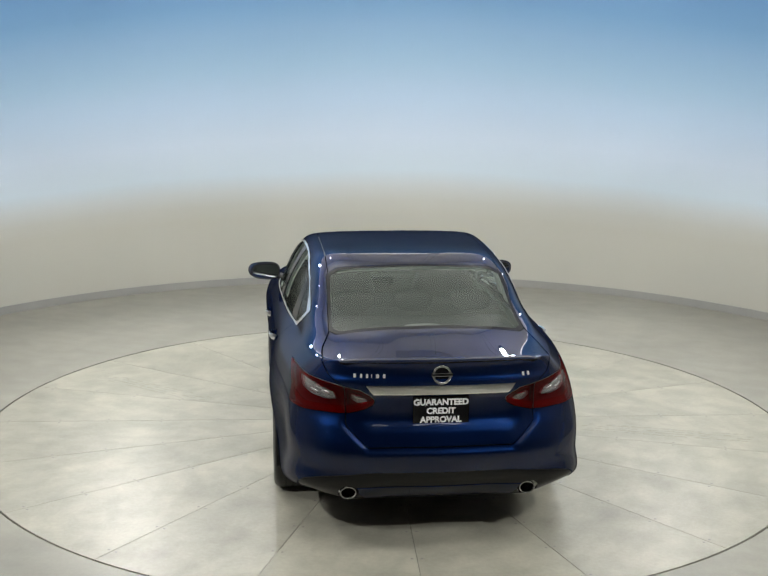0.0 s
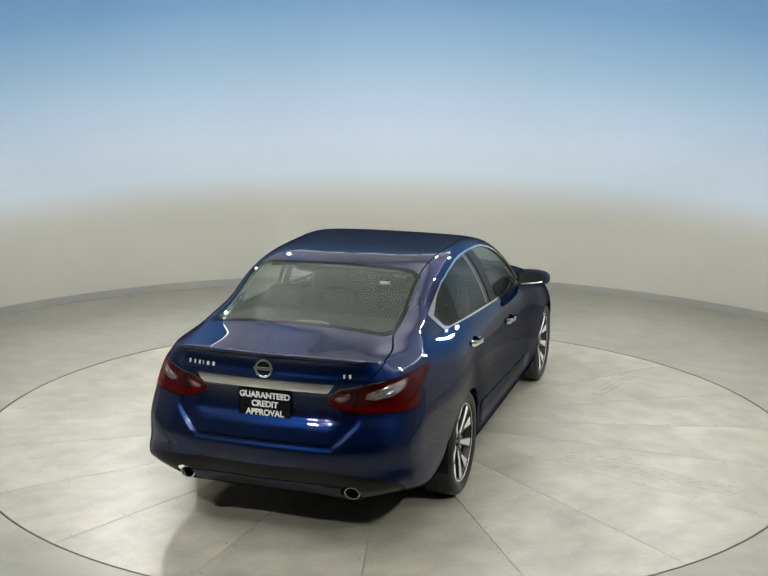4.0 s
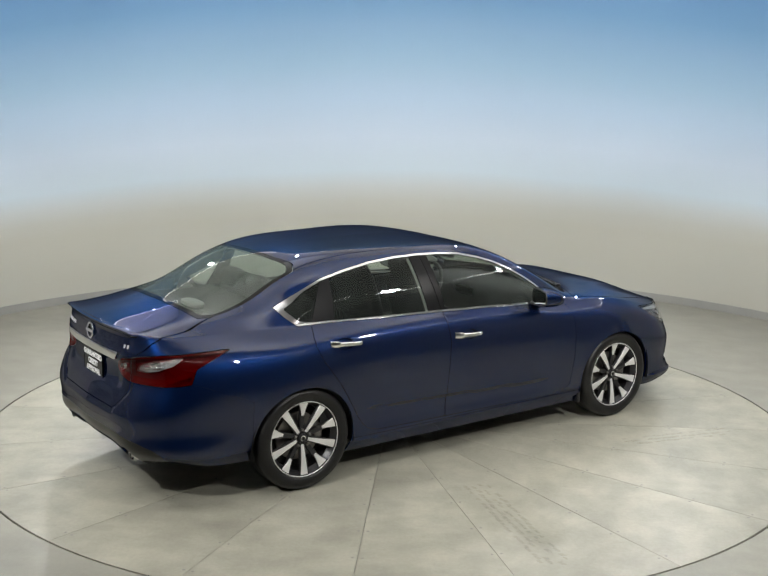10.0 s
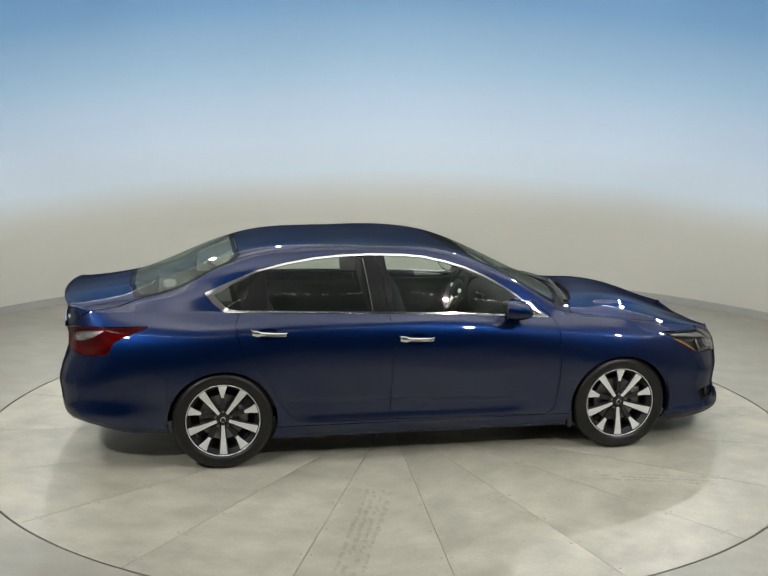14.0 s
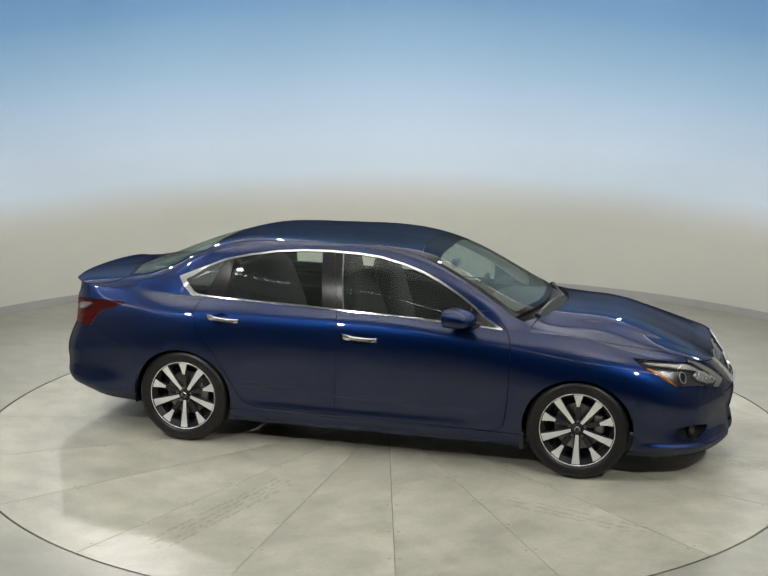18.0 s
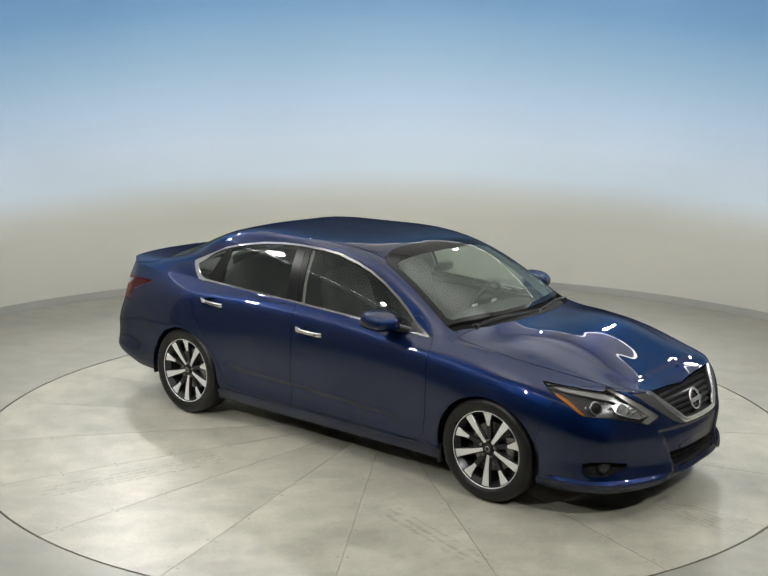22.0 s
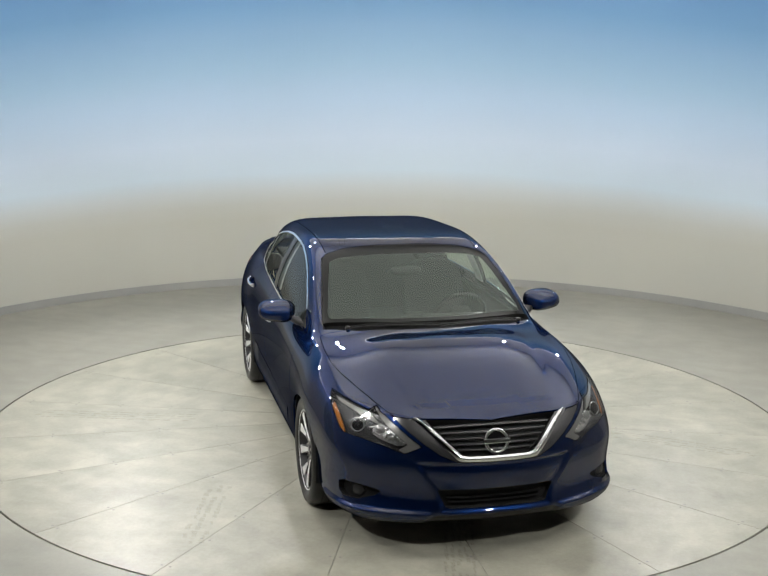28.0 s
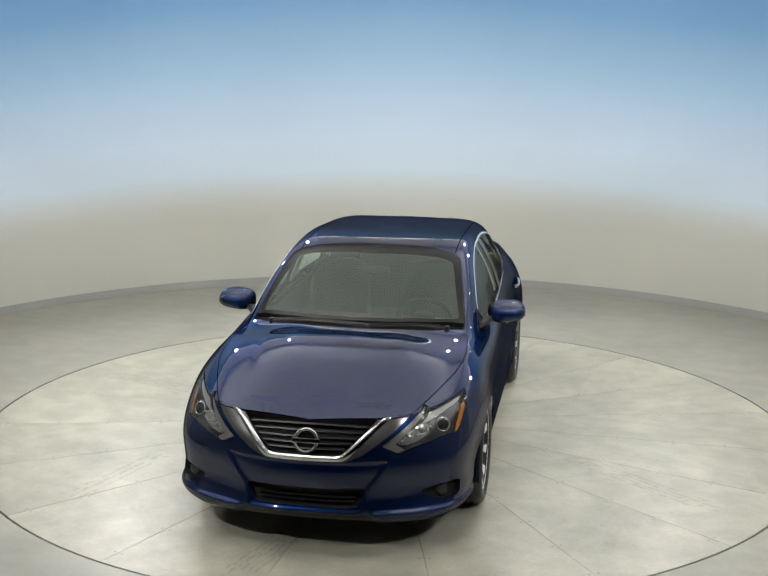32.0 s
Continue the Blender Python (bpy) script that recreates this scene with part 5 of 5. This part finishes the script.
# ---------- wheels ----------
def wheel(x, sgn):
    base = new("wheel")
    base.parent = CAR
    base["label"] = "alloy wheel with machined spokes and black tyre"
    base.matrix_basis = Matrix.Translation((x, sgn * .79, WHEEL_Z)) @ (Matrix() if sgn < 0 else Matrix.Rotation(math.pi, 4, "Z"))
    # tyre: outside looks to -y
    prof = [(.243, -.098), (.262, -.110), (.29, -.117), (.312, -.112), (.326, -.098), (.3335, -.08), (.335, -.05), (.335, .05), (.333, .08), (.31, .11), (.243, .098), (.236, 0)]
    part("tyre", ring_bm(prof, 72, "y"), RUBBER, base, smooth=True, angle=60)
    # Thin black bands on the tread stand in for the shade in its grooves.
    for g in (-.045, 0, .045):
        part("tread_groove", ring_bm([(.3356, g - .003), (.3356, g + .003), (.330, g + .003), (.330, g - .003)], 48, "y"), DARK, base)
    rim = part("rim", ring_bm([(.226, -.075), (.240, -.100), (.247, -.101), (.247, -.095), (.240, -.09), (.232, -.06), (.225, .09), (.212, .09), (.214, -.06)], 72, "y"), ALLOYDARK, base, smooth=True, angle=35)
    part("rim_lip", ring_bm([(.2405, -.1010), (.2445, -.1025), (.2465, -.1015), (.243, -.097)], 72, "y"), SATIN, base, smooth=True)
    part("brake_disc", ring_bm([(.06, -.01), (.155, -.01), (.155, .012), (.06, .012)], 48, "y"), STEEL, base, angle=30)
    part("caliper", box_bm(.07, .08, .13, Matrix.Translation((.135, .0, .03)), .015), STEEL, base)
    # Black disc puts the shade into the gaps between the spokes.
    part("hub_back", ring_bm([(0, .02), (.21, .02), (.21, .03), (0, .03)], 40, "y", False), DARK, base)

    def spoke(r0, w0, r1, w1, y0, y1, deep, ang, mat, name, dish=.0):
        bm = bmesh.new()
        rows = []
        for s in np.linspace(0, 1, 7):
            r = r0 + (r1 - r0) * s
            w = w0 + (w1 - w0) * s ** 1.3
            y = y0 + (y1 - y0) * s - dish * math.sin(math.pi * s)
            c = .10 * w
            rows.append([bm.verts.new(q) for q in ((-w, y + .004, -r), (-w + c, y, -r), (w - c, y, -r), (w, y + .004, -r), (w * .8, y + deep, -r), (-w * .8, y + deep, -r))])
        for a, b in zip(rows, rows[1:]):
            for k in range(6):
                bm.faces.new((a[k], a[(k + 1) % 6], b[(k + 1) % 6], b[k]))
        bm.faces.new(rows[0])
        bm.faces.new(rows[-1])
        bm.transform(Matrix.Rotation(ang, 4, "Y"))
        return part(name, bm, mat, base, angle=30)

    for k in range(5):
        a = 2 * math.pi * k / 5
        spoke(.035, .020, .234, .030, -.066, -.090, .03, a, ALLOYDARK, "spoke_core", .004)
        spoke(.043, .0115, .236, .0275, -.0680, -.0935, .004, a, SATIN, "spoke", .004)
        b = a + math.pi / 5
        spoke(.035, .016, .234, .018, -.058, -.084, .03, b, ALLOYDARK, "spoke_core", .0)
        spoke(.150, .010, .236, .034, -.0765, -.0932, .004, b, SATIN, "spoke", .0)
        nut = ring_bm([(0, -.082), (.008, -.082), (.0105, -.076), (.0105, -.05)], 6, "y", False)
        nut.transform(Matrix.Rotation(b, 4, "Y") @ Matrix.Translation((0, 0, -.054)))
        part("wheel_nut", nut, STEEL, base)
    part("centre_cap", ring_bm([(0, -.082), (.022, -.081), (.031, -.076), (.034, -.06)], 28, "y", False), ALLOYDARK, base, "dark centre cap", angle=40)
    part("cap_badge", ring_bm([(.013, -.0825), (.017, -.0840), (.0195, -.0815)], 24, "y"), CHROME, base)
    return base


for x in (-WHEEL_X, WHEEL_X):
    for sgn in (-1, 1):
        wheel(x, sgn)
        liner = bmesh.new()
        rows = []
        for k in range(33):
            a = math.pi * (k / 32 * 1.14 - .07)
            rows.append([liner.verts.new((x + r * math.cos(a), sgn * y, WHEEL_Z + r * math.sin(a))) for r, y in ((.372, .895), (.376, .60), (.10, .58))])
        for a, b in zip(rows, rows[1:]):
            for k in range(2):
                liner.faces.new((a[k], a[k + 1], b[k + 1], b[k]))
        part("arch_liner", liner, DARKPLASTIC, CAR, "black wheel arch liner", smooth=True)
        flap = box_bm(.030, .16, .12, Matrix.Translation((x + (-.362 if x > 0 else .362), sgn * .80, .225)), .008)
        if x > 0:
            part("splash_flap", flap, BLACK, CAR)

# underbody
part("underbody", box_bm(1.95, 1.55, .16, Matrix.Translation((0, 0, .28)), .04), DARKPLASTIC, CAR, "dark underbody")
part("underbody", box_bm(.55, .90, .12, Matrix.Translation((1.93, 0, .27)), .04), DARKPLASTIC, CAR, "dark underbody")
part("underbody", box_bm(.60, 1.10, .16, Matrix.Translation((-2.02, 0, .32)), .04), DARKPLASTIC, CAR, "dark underbody")
part("underbody", box_bm(3.6, 1.12, .12, Matrix.Translation((0, 0, .30)), .03), DARKPLASTIC, CAR, "dark underbody")
part("silencer", blob_bm(.14, .40, .07, Matrix.Translation((-2.05, 0, .25)), 4), DARKPLASTIC, CAR, "dark silencer box", smooth=True)

# ---------- cabin ----------
part("cabin_floor", box_bm(2.6, 1.5, .08, Matrix.Translation((-.35, 0, .36)), .02), CARPET, CAR)
DASH = part("dashboard", blob_bm(.26, .72, .15, Matrix.Translation((.86, 0, .86)), 3.2), DASHMAT, CAR, "dark soft dashboard", smooth=True)
part("dash_cover", blob_bm(.28, .68, .03, Matrix.Translation((1.0, 0, .955)), 3), DASHMAT, DASH, smooth=True)
part("firewall", box_bm(.05, 1.4, .60, Matrix.Translation((1.12, 0, .62))), DARK, CAR)
part("console", blob_bm(.45, .10, .12, Matrix.Translation((.35, 0, .55)), 4), LEATHER, CAR, smooth=True)
part("centre_screen", box_bm(.03, .20, .14, Matrix.Translation((.62, 0, .90)) @ Matrix.Rotation(radians(-20), 4, "Y"), .008), GLOSSBLACK, DASH)


def seat(x, y, name):
    s = part(name, blob_bm(.27, .25, .09, Matrix.Translation((x, y, .60)) @ Matrix.Rotation(radians(-8), 4, "Y"), 3.5), LEATHER, CAR, "charcoal leather seat", smooth=True)
    part("backrest", blob_bm(.085, .24, .33, Matrix.Translation((x - .30, y, .90)) @ Matrix.Rotation(radians(-18), 4, "Y"), 3.2), LEATHER, s, smooth=True)
    part("headrest", blob_bm(.055, .13, .085, Matrix.Translation((x - .43, y, 1.27)) @ Matrix.Rotation(radians(-12), 4, "Y"), 2.8), LEATHER, s, smooth=True)
    for d in (-.05, .05):
        part("headrest_post", tube_bm([(x - .38, y + d, 1.12), (x - .43, y + d, 1.25)], .006, 8), CHROME, s)


seat(.15, .37, "front_seat")
seat(.15, -.37, "front_seat")
bench = part("rear_bench", blob_bm(.27, .66, .10, Matrix.Translation((-.75, 0, .60)), 4), LEATHER, CAR, "charcoal leather rear bench", smooth=True)
part("backrest", blob_bm(.10, .66, .33, Matrix.Translation((-1.08, 0, .88)) @ Matrix.Rotation(radians(-22), 4, "Y"), 4), LEATHER, bench, smooth=True)
for y in (-.38, 0, .38):
    part("headrest", blob_bm(.06, .13, .07, Matrix.Translation((-1.22, y, 1.16)), 2.8), LEATHER, bench, smooth=True)
part("parcel_shelf", box_bm(.50, 1.16, .04, Matrix.Translation((-1.55, 0, 1.06)), .01), DASHMAT, CAR, "dark parcel shelf")
part("brake_light", blob_bm(.05, .12, .022, Matrix.Translation((-1.72, 0, 1.095)), 3), LAMPGREY, CAR, "high brake light", smooth=True)

wf = Matrix.Translation((.50, .37, .93)) @ Matrix.Rotation(radians(-65), 4, "Y")
SW = part("steering_wheel", hoop_bm(.182, .015, wf, 44), LEATHER, CAR, "dark steering wheel with silver spokes", smooth=True)
part("hub", blob_bm(.075, .08, .03, wf, 3), LEATHER, SW, smooth=True)
for a in (0, 180, 90):
    part("spoke", box_bm(.11, .03, .012, wf @ Matrix.Rotation(radians(a + 90), 4, "Z") @ Matrix.Translation((.12, 0, .0)), .004), SATIN, SW)
part("rear_view_mirror", blob_bm(.02, .11, .032, Matrix.Translation((.40, 0, 1.245)), 3.2), BLACK, CAR, "black inside mirror", smooth=True)

# pale inner pillar trim
for fl_ in (lambda s: s, flip):
    panel("pillar_trim", fl_(pillar_b), SEATGREY, CAR, 0.008, "pale grey inner pillar trim", -.03)
    rear_pillar, _ = split(FULL, lambda v: np.maximum.reduce([1.06 - pz(v), px(v) + 1.19, -1.52 - px(v), .56 - pw(v), polygon(DLO, px(v), pz(v)) * -1 - .01]), 0.0)
    panel("pillar_trim", fl_(rear_pillar), SEATGREY, CAR, 0.008, "pale grey inner pillar trim", -.03)
    front_pillar, _ = split(FULL, lambda v: np.maximum.reduce([.98 - pz(v), px(v) - .86, .25 - px(v), .52 - pw(v), polygon(DLO, px(v), pz(v)) * -1 - .008, -ws_f(v) - .008]), 0.0)
    panel("pillar_trim", fl_(front_pillar), SEATGREY, CAR, 0.008, "pale grey inner pillar trim", -.022)

# headliner and door cards follow the body from inside
liner, _ = split(FULL, lambda v: np.maximum.reduce([1.30 - pz(v), px(v) - .22, -1.22 - px(v), pw(v) - .50]), 0.0)
panel("headliner", both(liner), SEATGREY, CAR, 0.006, "pale grey headliner", -.045)
for fl_ in (lambda s: s, flip):
    card, _ = split(FULL, lambda v: np.maximum.reduce([pz(v) - .985, .40 - pz(v), px(v) - .90, -1.25 - px(v), .6 - pw(v)]), 0.0)
    panel("door_card", fl_(card), LEATHER, CAR, 0.01, "charcoal door lining", -.06)


# ---------- what moves ----------
def motions():
    cars, tables = [], []
    for k in range(65):
        t = k / 2
        th = radians(6.1584 * t - 6.8635)
        fx, fy = math.sin(th), math.cos(th)
        cars.append((t, pose(.1054 * fx + .0147 * fy, .1054 * fy - .0147 * fx, 0, 0, 0, 90 - math.degrees(th))))
        tables.append((t, pose(0, 0, 0, 0, 0, 90 - math.degrees(th))))
    walk(CAR, cars)
    walk(TABLE, tables)


motions()
